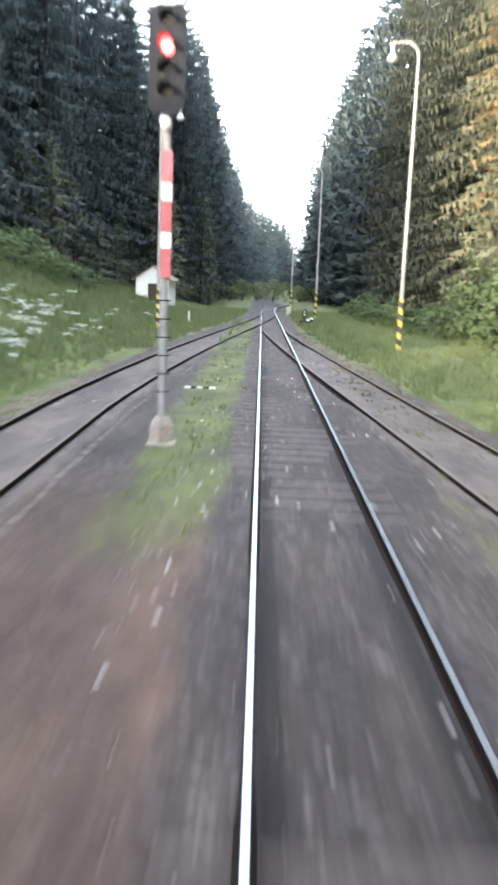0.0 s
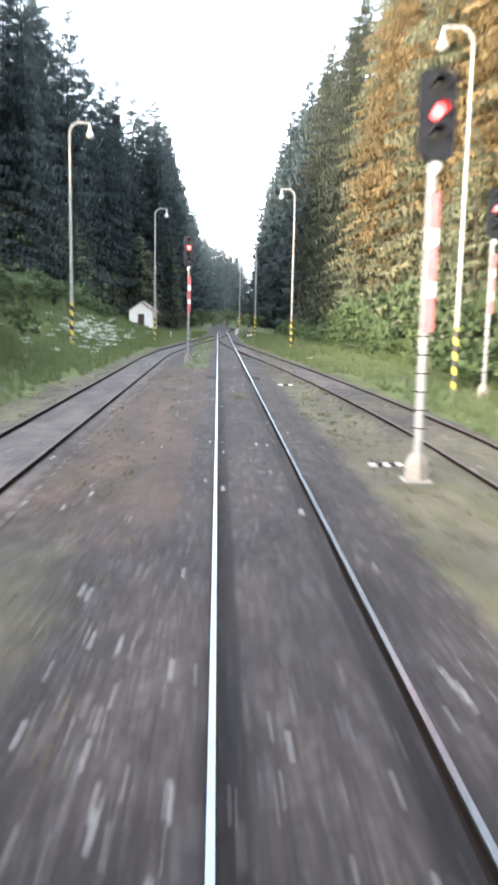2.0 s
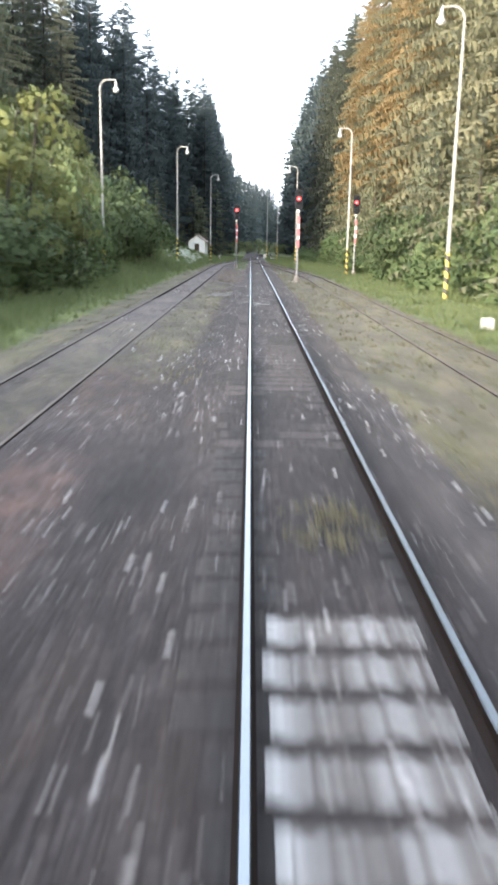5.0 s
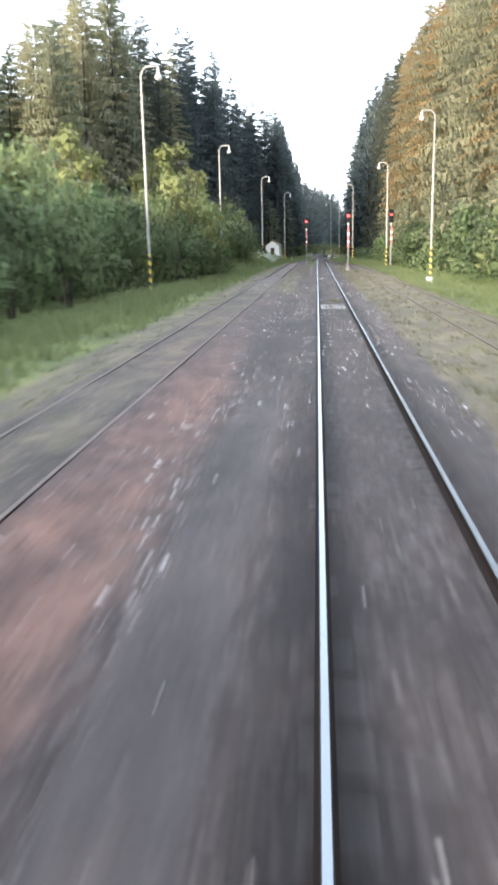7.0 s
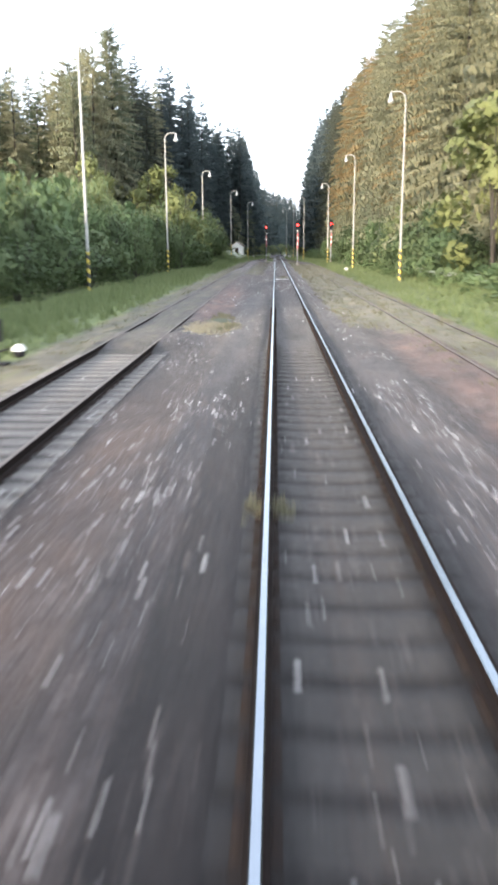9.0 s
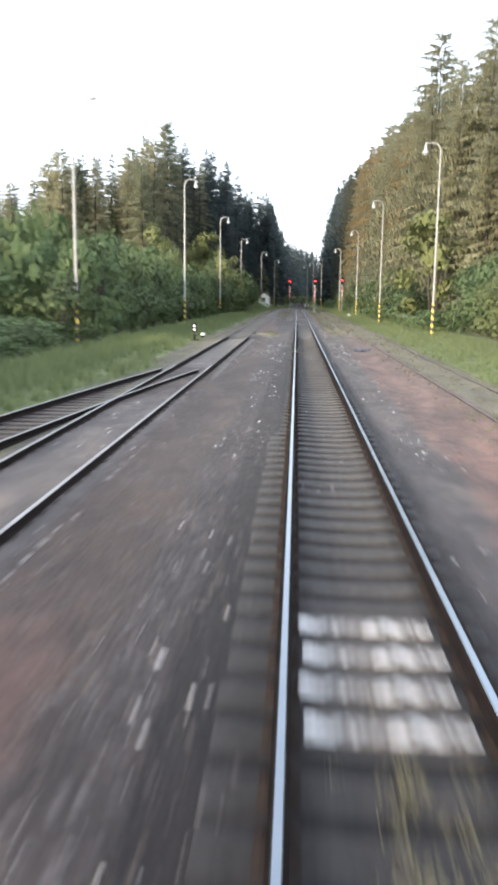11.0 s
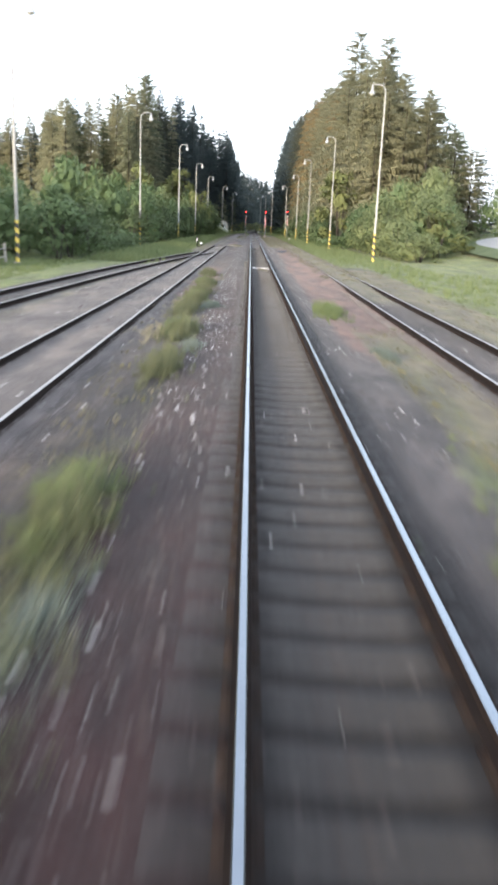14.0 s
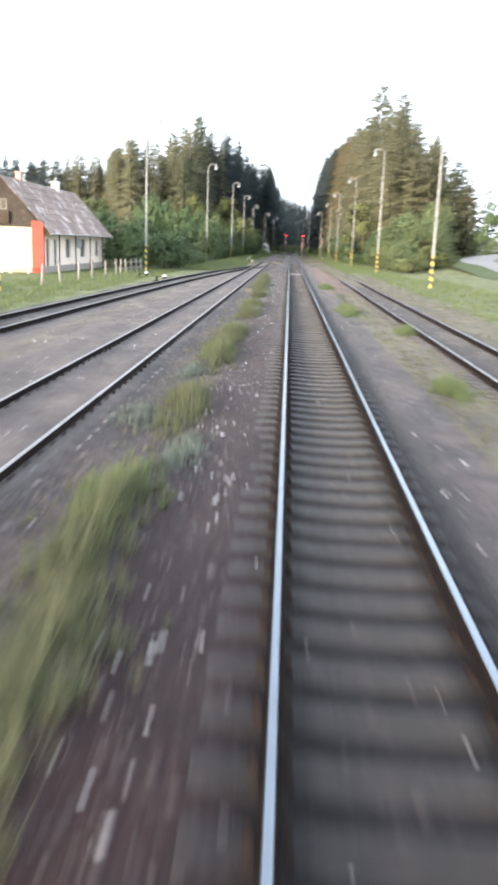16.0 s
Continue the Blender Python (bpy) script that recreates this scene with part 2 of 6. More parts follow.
M_SLAB = worn("grey_concrete_slab", (0.105, 0.102, 0.106), (0.205, 0.2, 0.206), 4.0, 0.9, 0.0, 0.4, (0.09, 0.08, 0.07), 0.52)
M_POLE = worn("pale_lamp_pole", (0.24, 0.242, 0.24), (0.37, 0.372, 0.365), 3.0, 0.6, 0.0, 0.2, (0.27, 0.25, 0.22))
M_MAST = worn("light_grey_mast_paint", (0.2, 0.205, 0.215), (0.32, 0.325, 0.335), 6.0, 0.5, 0.0, 0.15, (0.3, 0.25, 0.21), 0.66)
M_GALV = worn("galvanised_steel", (0.34, 0.35, 0.36), (0.52, 0.53, 0.54), 5.0, 0.45, 0.5, 0.15)
M_HAZARD = striped_paint("yellow_black_bands", (0.62, 0.47, 0.03), (0.02, 0.02, 0.02), 0.62, 0.22)
M_RED = worn("signal_red_paint", (0.34, 0.085, 0.1), (0.46, 0.16, 0.175), 5.0, 0.5, 0.0, 0.1)
M_WHITE = worn("white_paint", (0.5, 0.5, 0.5), (0.66, 0.66, 0.66), 4.0, 0.55, 0.0, 0.15, (0.45, 0.42, 0.38), 0.68)
M_BLACK = worn("matt_black_paint", (0.012, 0.012, 0.014), (0.03, 0.03, 0.034), 8.0, 0.6, 0.0, 0.1)
M_SIGNAL_BACK = worn("dark_signal_board", (0.008, 0.0095, 0.013), (0.018, 0.02, 0.026), 5.0, 0.5, 0.0, 0.1)
M_LENS_DARK = worn("unlit_signal_lens", (0.01, 0.012, 0.012), (0.03, 0.03, 0.03), 8.0, 0.15)
M_LENS_RED = flat_emit("lit_red_lens", (1.0, 0.010, 0.008), 28.0)
M_BARK = worn("spruce_bark", (0.02, 0.018, 0.016), (0.055, 0.047, 0.04), 3.0, 0.95, 0.0, 0.8)
# bluish haze is put into the dark M_SPRUCE and M_SPRUCE_DEEP needle colours
M_SPRUCE = foliage("haze_blue_spruce_needles", (0.045, 0.062, 0.064), (0.08, 0.104, 0.105), (0.125, 0.15, 0.145), 0.35, (11.0, 11.0, 5.0), 0.39)
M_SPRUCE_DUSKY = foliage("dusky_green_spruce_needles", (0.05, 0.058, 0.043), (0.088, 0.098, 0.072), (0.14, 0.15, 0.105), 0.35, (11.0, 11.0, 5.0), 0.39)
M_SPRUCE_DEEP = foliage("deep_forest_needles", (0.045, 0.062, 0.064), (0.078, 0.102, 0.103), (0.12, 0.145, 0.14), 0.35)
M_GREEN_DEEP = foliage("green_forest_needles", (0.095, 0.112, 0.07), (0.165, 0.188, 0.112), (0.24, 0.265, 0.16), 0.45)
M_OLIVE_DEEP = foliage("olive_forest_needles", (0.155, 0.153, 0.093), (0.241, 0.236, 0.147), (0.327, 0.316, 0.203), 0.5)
# gold of the low evening sun is put into this needle colour
M_SUN_GILT_DEEP = foliage("sun_gilt_forest_needles", (0.19, 0.15, 0.078), (0.29, 0.23, 0.128), (0.38, 0.31, 0.185), 0.5)
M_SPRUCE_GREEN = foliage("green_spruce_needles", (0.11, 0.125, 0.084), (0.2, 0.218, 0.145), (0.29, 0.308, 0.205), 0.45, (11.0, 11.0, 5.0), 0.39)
# same sunset gold, for the conifers of the front row
M_SUN_GILT = foliage("sun_gilt_needles", (0.205, 0.15, 0.073), (0.31, 0.235, 0.122), (0.41, 0.322, 0.18), 0.5, (11.0, 11.0, 5.0), 0.41)
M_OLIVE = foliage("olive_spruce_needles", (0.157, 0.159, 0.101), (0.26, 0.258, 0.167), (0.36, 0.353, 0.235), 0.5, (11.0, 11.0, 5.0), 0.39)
M_LEAF = foliage("green_shrub_leaves", (0.056, 0.086, 0.04), (0.11, 0.156, 0.07), (0.185, 0.235, 0.112), 0.35, (13.0, 13.0, 13.0), 0.44)
M_LEAF_DARK = foliage("deep_green_shrub_leaves", (0.043, 0.062, 0.03), (0.08, 0.11, 0.05), (0.138, 0.17, 0.082), 0.3, (13.0, 13.0, 13.0), 0.44)
M_LEAF_YELLOW = foliage("yellow_green_leaves", (0.085, 0.1, 0.04), (0.15, 0.168, 0.065), (0.225, 0.24, 0.1), 0.35, (13.0, 13.0, 13.0), 0.42)
M_LEAF_LIGHT = foliage("light_green_leaves", (0.11, 0.137, 0.06), (0.19, 0.222, 0.102), (0.28, 0.31, 0.155), 0.45, (13.0, 13.0, 13.0), 0.44)
M_GRASS = foliage("green_grass_blades", (0.08, 0.106, 0.045), (0.138, 0.172, 0.078), (0.205, 0.232, 0.115), 0.4)
M_STRAW = foliage("pale_straw_grass", (0.185, 0.17, 0.12), (0.3, 0.28, 0.215), (0.42, 0.4, 0.33), 0.4)
M_WEED = foliage("yellow_green_weeds", (0.075, 0.084, 0.045), (0.125, 0.135, 0.078), (0.185, 0.19, 0.12), 0.4)
M_SAGE = foliage("grey_green_herb_leaves", (0.085, 0.105, 0.09), (0.13, 0.155, 0.135), (0.19, 0.215, 0.19), 0.3)
M_GRASS_DRY = foliage("dry_grass_blades", (0.105, 0.103, 0.066), (0.16, 0.153, 0.104), (0.22, 0.207, 0.152), 0.4)
M_UMBEL = foliage("white_umbel_flowers", (0.25, 0.29, 0.23), (0.36, 0.40, 0.34), (0.5, 0.53, 0.47), 0.3)
M_PLASTER_WHITE = worn("white_plaster", (0.84, 0.84, 0.83), (0.92, 0.92, 0.91), 2.0, 0.85, 0.0, 0.2, (0.5, 0.46, 0.4), 0.66)
M_PLASTER_CREAM = worn("cream_plaster", (0.70, 0.585, 0.48), (0.84, 0.735, 0.63), 1.5, 0.85, 0.0, 0.2, (0.5, 0.43, 0.36), 0.64)
M_PLASTER_YELLOW = worn("pale_yellow_plaster", (0.42, 0.38, 0.24), (0.52, 0.475, 0.325), 1.5, 0.85, 0.0, 0.2)
M_BRICK_RED = worn("red_painted_boards", (0.33, 0.055, 0.035), (0.46, 0.085, 0.055), 3.0, 0.75, 0.0, 0.2)
M_BRICK_PALE = worn("faded_pink_brick", (0.36, 0.22, 0.18), (0.5, 0.34, 0.29), 4.0, 0.85, 0.0, 0.3)
M_ROOF = worn("weathered_roof_sheets", (0.12, 0.082, 0.068), (0.30, 0.235, 0.205), 1.2, 0.9, 0.0, 0.5, (0.52, 0.47, 0.43), 0.57)
M_WOOD_DARK = worn("dark_weathered_boards", (0.04, 0.028, 0.02), (0.10, 0.07, 0.05), 4.0, 0.85, 0.0, 0.5)
M_GABLE = worn("grey_brown_gable_planks", (0.03, 0.024, 0.02), (0.075, 0.06, 0.05), 3.0, 0.9, 0.0, 0.5, (0.1, 0.085, 0.072), 0.62)
M_WOOD_GREY = worn("grey_weathered_wood", (0.16, 0.15, 0.135), (0.29, 0.275, 0.25), 5.0, 0.9, 0.0, 0.5)
M_GLASS_DARK = worn("dark_window_glass", (0.02, 0.024, 0.028), (0.05, 0.056, 0.06), 2.0, 0.08, 0.0, 0.02)
# haze over the far hill is put into this pale bluish colour
M_HILL = worn("haze_pale_woods", (0.5, 0.54, 0.58), (0.62, 0.66, 0.7), 0.02, 1.0, 0.0, 0.0)
M_ASPHALT = worn("grey_road_asphalt", (0.19, 0.19, 0.19), (0.28, 0.28, 0.275), 1.0, 0.9, 0.0, 0.3)


for mt, gloss, dull in ((M_SIGNAL_BACK, 0.05, 0.6), (M_BLACK, 0.05, 0.6), (M_RAIL_SIDE, 0.05, 0.8), (M_FASTENING, 0.05, 0.85), (M_SLEEPER, 0.35, 0.7), (M_SLEEPER_WOOD, 0.3, 0.72), (M_RED, 0.15, 0.8), (M_WHITE, 0.2, 0.8), (M_MAST, 0.2, 0.8)):
    mt.node_tree.nodes["Principled BSDF"].inputs["Specular IOR Level"].default_value = gloss
    mt.node_tree.nodes["Principled BSDF"].inputs["Roughness"].default_value = dull


for mt in (M_SLEEPER, M_SLEEPER_WOOD):
    mt.node_tree.nodes["Principled BSDF"].inputs["Sheen Weight"].default_value = 0.085
    mt.node_tree.nodes["Principled BSDF"].inputs["Sheen Roughness"].default_value = 0.35


# ---- mesh helpers ----
def part(name, bm, material, parent, label=""):
    """Link a bmesh as one mesh object under a thing or a part."""
    me = bpy.data.meshes.new(name)
    bm.to_mesh(me)
    bm.free()
    for mt in material if isinstance(material, (list, tuple)) else [material]:
        me.materials.append(mt)
    ob = new(name, me)
    if parent:
        ob.parent = parent
    if label:
        tagged(ob, label)
    return ob


def empty(name, m, label, category, group="", kind=""):
    ob = new(name)
    ob.empty_display_size = 0.3
    ob.matrix_world = m
    return tagged(ob, label, category, group, kind)


def box(bm, lo, hi, bevel=0.0, mat=0):
    vs = [bm.verts.new((x, y, z)) for z in (lo[2], hi[2]) for y in (lo[1], hi[1]) for x in (lo[0], hi[0])]
    fs = [bm.faces.new([vs[i] for i in q]) for q in ((0, 2, 3, 1), (4, 5, 7, 6), (0, 1, 5, 4), (2, 6, 7, 3), (0, 4, 6, 2), (1, 3, 7, 5))]
    for f in fs:
        f.material_index = mat
    if bevel:
        bmesh.ops.bevel(bm, geom=list({e for f in fs for e in f.edges}), offset=bevel, segments=1, affect="EDGES")
    return bm


def lathe(bm, profile, n=12, at=(0, 0, 0), cap=True, mat=0, smooth=True):
    """Turn (radius, height) pairs round an upright axis."""
    rings = []
    for r, z in profile:
        rings.append([bm.verts.new((at[0] + r * math.cos(2 * math.pi * i / n), at[1] + r * math.sin(2 * math.pi * i / n), at[2] + z)) for i in range(n)])
    for a, b in zip(rings, rings[1:]):
        for i in range(n):
            f = bm.faces.new((a[i], a[(i + 1) % n], b[(i + 1) % n], b[i]))
            f.smooth, f.material_index = smooth, mat
    if cap:
        bm.faces.new([bm.verts.new(p.co) for p in rings[0][::-1]]).material_index = mat
        bm.faces.new([bm.verts.new(p.co) for p in rings[-1]]).material_index = mat
    return bm


def tube(bm, pts, radii, n=8, mat=0):
    """A tapering tube along a bent line."""
    rings = []
    for i, p in enumerate(pts):
        p = Vector(p)
        d = (Vector(pts[min(i + 1, len(pts) - 1)]) - Vector(pts[max(i - 1, 0)])).normalized()
        a = d.orthogonal().normalized() if not rings else (ref - d * ref.dot(d)).normalized()
        ref = a
        b = d.cross(a)
        rings.append([bm.verts.new(p + radii[i] * (math.cos(2 * math.pi * k / n) * a + math.sin(2 * math.pi * k / n) * b)) for k in range(n)])
    for r0, r1 in zip(rings, rings[1:]):
        for k in range(n):
            f = bm.faces.new((r0[k], r0[(k + 1) % n], r1[(k + 1) % n], r1[k]))
            f.smooth, f.material_index = True, mat
    bm.faces.new([bm.verts.new(p.co) for p in rings[0][::-1]]).material_index = mat
    bm.faces.new([bm.verts.new(p.co) for p in rings[-1]]).material_index = mat
    return bm


def array_mesh(name, verts, tris, material, puff=None):
    """A triangle mesh straight from numpy arrays; puff: outward directions that round off the shading of a crown."""
    if puff is not None:
        v, f, p = np.asarray(verts, float), np.array(tris), np.asarray(puff, float)
        fn = np.cross(v[f[:, 1]] - v[f[:, 0]], v[f[:, 2]] - v[f[:, 0]])
        turn = (fn * p[f[:, 0]]).sum(1) < 0
        f[turn] = f[turn][:, ::-1]
        fn[turn] *= -1
        fn /= np.linalg.norm(fn, axis=1)[:, None] + 1e-9
        nv = p / (np.linalg.norm(p, axis=1)[:, None] + 1e-9)
        np.add.at(nv, f[:, 0], 0.25 * fn)
        np.add.at(nv, f[:, 1], 0.25 * fn)
        np.add.at(nv, f[:, 2], 0.25 * fn)
        nv /= np.linalg.norm(nv, axis=1)[:, None] + 1e-9
        me = array_mesh(name, v, f, material)
        me.polygons.foreach_set("use_smooth", np.ones(len(f), dtype=bool))
        me.normals_split_custom_set_from_vertices(nv.tolist())
        return me
    me = bpy.data.meshes.new(name)
    v, f = np.asarray(verts, np.float32), np.asarray(tris, np.int32)
    me.vertices.add(len(v))
    me.vertices.foreach_set("co", v.ravel())
    me.loops.add(f.size)
    me.loops.foreach_set("vertex_index", f.ravel())
    me.polygons.add(len(f))
    me.polygons.foreach_set("loop_start", np.arange(0, f.size, 3, dtype=np.int32))
    me.update(calc_edges=True)
    me.materials.append(material)
    return me


def scatter(base_v, base_f, pos, scale, spin, tilt=None):
    """Copies of a small shape at many places, as one pair of arrays."""
    n, k = len(pos), len(base_v)
    c, s = np.cos(spin), np.sin(spin)
    b = base_v[None] * (scale[:, None, :] if scale.ndim == 2 else scale[:, None, None])
    if tilt is not None:
        ct, st = np.cos(tilt)[:, None], np.sin(tilt)[:, None]
        b = np.stack([b[..., 0], ct * b[..., 1] - st * b[..., 2], st * b[..., 1] + ct * b[..., 2]], -1)
    x = c[:, None] * b[..., 0] - s[:, None] * b[..., 1] + pos[:, None, 0]
    y = s[:, None] * b[..., 0] + c[:, None] * b[..., 1] + pos[:, None, 1]
    z = b[..., 2] + pos[:, None, 2]
    v = np.stack([x, y, z], -1).reshape(-1, 3)
    f = (base_f[None] + (np.arange(n) * k)[:, None, None]).reshape(-1, 3)
    return v, f


# ---- the lie of the land ----
def smooth01(x):
    x = np.clip(x, 0, 1)
    return x * x * (3 - 2 * x)


def window(v, lo, hi, soft):
    return smooth01((v - lo) / soft + 0.5) * smooth01((hi - v) / soft + 0.5)


def ripple(x, y):
    return (np.sin(x * 1.7 + y * 0.31) + np.sin(y * 1.13 - x * 0.7 + 2) + np.sin(x * 3.1 + 1) * np.cos(y * 2.3)) / 3


def lane(y, ya, xa, yb, xb):
    k = np.clip((y - ya) / (yb - ya), 0, 1)
    return xa + (xb - xa) * (k * k * (3 - 2 * k) * 0.55 + k * 0.45)


def land(x, y):
    """Height of the ground; the rail heads lie at zero."""
    x, y = np.asarray(x, float), np.asarray(y, float)
    near = smooth01((16 - np.abs(x)) / 4)
    z = -0.225 + 0.012 * ripple(x, y) * near
    z = z + 0.063 * window(x, -1.5, 1.5, 0.5) * smooth01((y + 140) / 10)
    bed_l = smooth01((1.5 - np.abs(x - lane(y, 22, -4.95, 92, 0.0))) / 0.5) * smooth01((-1.3 - x) / 0.5)
    bed_r = smooth01((1.5 - np.abs(x - lane(y, -14, 4.82, 62, 0.0))) / 0.5) * smooth01((x - 1.3) / 0.5)
    z = z + bed_l * (0.05 + 0.055 * smooth01((y + 130) / 10)) + bed_r * (0.06 + 0.07 * smooth01((y + 215) / 12))
    z = z + 0.05 * window(x, -12.3, -6.6, 0.6) * smooth01((-180 - y) / 10)
    z = z + 0.008 * window(x, -1.5, 1.5, 0.4) * smooth01((-138 - y) / 10) + 0.07 * window(x, 0.98, 2.6, 0.25) * smooth01((-60 - y) / 20)
    z = z + 0.032 * window(x, -1.5, 1.5, 0.4) * window(y, -40, 12, 6)
    z = z + window(x, -2.3, -0.98, 0.25) * (0.08 * window(y, -182, -112, 14) + 0.045 * smooth01((-182 - y) / 14))
    slope = 0.30 + 0.28 * window(y, -5, 58, 40)
    bank = smooth01((y + 45) / 50) * slope * np.clip(-x - 8.6, 0, 8)
    z = z + bank + 0.12 * smooth01((y + 40) / 60) * np.clip(-x - 16.6, 0, 60)
    z = z + 0.10 * smooth01((y + 130) / 40) * np.clip(x - 13, 0, 40)
    z = z + (0.03 + 0.11 * window(y, -188, -95, 30)) * smooth01((-95 - y) / 30) * np.clip(x - 18, 0, 30)
    z = z + 16 * smooth01((y - 540) / 190)
    # gravel laid level with the rail heads where people cross the loop tracks
    flush = np.maximum(0.078 * window(y, -136.5, -84, 2.5), 0.075 * window(y, -90, -44, 10)) + 0.03 * window(y, -126, -100, 6) * (0.5 + 0.5 * np.sin(y * 0.5))
    flush = flush + 0.02 * window(y, -136.5, -130, 2) - 0.006 * window(y, -157, -137.5, 2) + 0.035 * smooth01((-160 - y) / 10)
    flush = flush + 0.08 * window(y, -137.5, -133.5, 1.5)
    z = z + window(x, -6.7, -3.2, 0.8) * flush - 0.06 * window(x, -1.45, 1.45, 0.2) * window(y, 3.8, 7.0, 0.8)
    z = z + 0.055 * window(x, 3.3, 6.3, 0.8) * window(y, -206, -30, 16)
    return z


def zones(x, y):
    g = np.maximum.reduce([
        window(x, -400, -7.6, 2.0) * window(y, -192, 900, 10), smooth01((lane(y, 22, -4.95, 92, -0.6) - 1.9 - x) / 1.2 + 0.5) * window(y, 5, 900, 20), window(x, -400, -12.4, 1.2) * window(y, -900, -190, 10),
        smooth01((x - 1.5 - lane(y, -14, 4.82, 62, 0.6)) / 1.0 + 0.5) * window(y, -185, 900, 30), 0.85 * window(x, 8.4, 400, 1.5) * window(y, -900, -180, 20),
        0.6 * window(x, -3.0, -1.1, 1.0) * window(y, 11.5, 80, 6), 0.6 * window(x, 1.9, 2.5, 0.6) * window(y, -225, -219, 4),
        0.5 * window(x, 1.8, 3.0, 0.8) * window(y, -250, -240, 5), 0.3 * window(x, -3.1, -2.1, 0.7) * window(y, -300, -204, 6),
    ])
    d = np.maximum.reduce([
        0.62 * window(x, -4.2, -2.2, 0.9) * window(y, -70, -22, 10), 0.3 * window(x, -4.2, -1.6, 0.9) * window(y, -22, 16, 8), 0.74 * window(x, 1.9, 3.7, 0.8) * window(y, -131, 70, 8),
        0.72 * window(x, 5.9, 9.0, 1.2) * window(y, -320, -185, 20), 0.7 * window(x, 2.2, 3.8, 0.5) * window(y, -320, -226, 10),
        0.28 * window(x, -3.9, -2.1, 0.6) * window(y, -320, -198, 8), 0.75 * window(x, -8.6, -5.9, 0.9) * window(y, -190, 60, 10),
        0.48 * window(x, -5.7, -4.2, 0.5) * window(y, -140, -55, 12), 0.78 * window(x, 4.2, 6.6, 0.7) * window(y, -218, -128, 8), 0.8 * window(x, 3.3, 6.6, 0.7) * window(y, -134, -12, 10),
        0.5 * window(x, 3.5, 6.2, 0.7) * window(y, -12, 30, 8), 0.5 * window(x, -9, -7.5, 1.0) * window(y, -300, -205, 10),
    ])
    r = np.maximum.reduce([
        0.64 * window(x, -4.4, -2.45, 1.9) * window(y, -130, -98, 14), 0.4 * window(x, -4.6, -2.3, 2.0) * window(y, -104, -72, 14), 0.7 * window(x, 1.7, 4.2, 0.9) * window(y, -233, -186, 6), 0.64 * window(x, 2.0, 4.4, 0.9) * window(y, -192, -150, 6),
        0.56 * window(x, 2.5, 5.2, 2.0) * window(y, -158, -130, 14), 0.2 * window(x, -3.9, -2.0, 1.2) * window(y, -190, -140, 8), 0.66 * window(x, -4.0, -2.4, 1.0) * window(y, -220, -190, 8),
        0.5 * window(x, -1.95, -1.3, 0.4) * window(y, -320, -200, 8),
        0.45 * window(x, -5.8, -3.5, 0.8) * window(y, -108, -84, 5),
    ])
    p = np.maximum.reduce([
        0.9 * window(x, -2.35, -1.45, 0.4) * window(y, -150, -107, 8), 0.85 * window(x, 1.0, 2.3, 0.3) * window(y, -320, -70, 10),
        0.4 * window(x, -9.5, -6.0, 0.8) * window(y, -320, -196, 10), 
        0.4 * window(x, -5.8, -4.1, 0.5) * window(y, -60, 70, 12),
    ])
    # strips along the inside of both rails are rail shadow painted in
    k = np.maximum(0.55 * window(x, -1.35, 1.35, 0.5) * (1 - 0.35 * smooth01((y + 45) / 10)), 0.9 * np.maximum(window(x, -0.7, -0.5, 0.15), window(x, 0.5, 0.7, 0.15)))
    k = k * (1 - 0.5 * window(x, -0.35, 0.85, 0.3) * window(y, -127, -92, 8))
    # dark ballast bed, with the train's own shade put into its colour
    k = np.maximum(k, 0.8 * window(x, -1.7, 0.95, 0.4) * smooth01((-132 - y) / 15))
    k = np.maximum(k, 0.95 * window(x, -1.5, -1.22, 0.2) * smooth01((-150 - y) / 20))
    k = np.maximum(k, 0.9 * window(x, -6.4, -3.6, 0.5) * window(y, -156, -137, 4))
    t = np.maximum(0.7 * window(x, -4.4, -1.2, 0.8) * window(y, -24, 17, 10), 0.5 * window(x, -4.4, -2.2, 0.8) * window(y, -75, -24, 10))
    k = np.maximum(k, 0.52 * window(x, -3.0, -0.8, 0.9) * window(y, -106, -27, 8))
    k = np.maximum(k, 0.62 * window(x, -3.3, -1.8, 0.7) * window(y, -264, -232, 8))
    k = np.maximum(k, 0.4 * window(x, -4.2, -1.0, 1.0) * window(y, -192, -133, 8))
    k = np.maximum(k, 0.62 * window(x, -1.8, -0.8, 0.5) * smooth01((-190 - y) / 10))
    t = np.maximum(t, 0.6 * window(x, -8.4, -5.9, 0.8) * window(y, -190, 10, 10))
    t = np.maximum(t, np.maximum(0.55 * window(x, -6.6, -2.2, 0.8) * window(y, -195, -140, 12), 0.36 * window(x, -6.6, -2.6, 0.8) * window(y, -400, -190, 12)))
    far_left = -4.95 - 6.2 * (1 - np.exp(-np.clip(-163 - y, 0, 400) / 44))
    w = np.maximum(0.74 * smooth01((x - far_left - 0.9) / 0.6 + 0.5) * smooth01((-3.8 - x) / 0.6 + 0.5) * window(y, -400, -172, 14), 0.7 * window(x - lane(y, 22, -4.95, 92, 0.0), -1.1, 1.1, 0.5) * window(y, -70, 75, 12))
    w = np.maximum(w, 0.72 * window(x - lane(y, -14, 4.82, 62, 0.0), -1.0, 1.0, 0.6) * window(y, -2, 48, 8))
    d = d * (1 - 0.8 * window(x - lane(y, -14, 4.82, 62, 0.0), -1.0, 1.0, 0.6) * window(y, -2, 48, 8))
    w = np.maximum(w, 0.42 * window(x, 1.35, 2.7, 0.6) * window(y, -320, -60, 20))
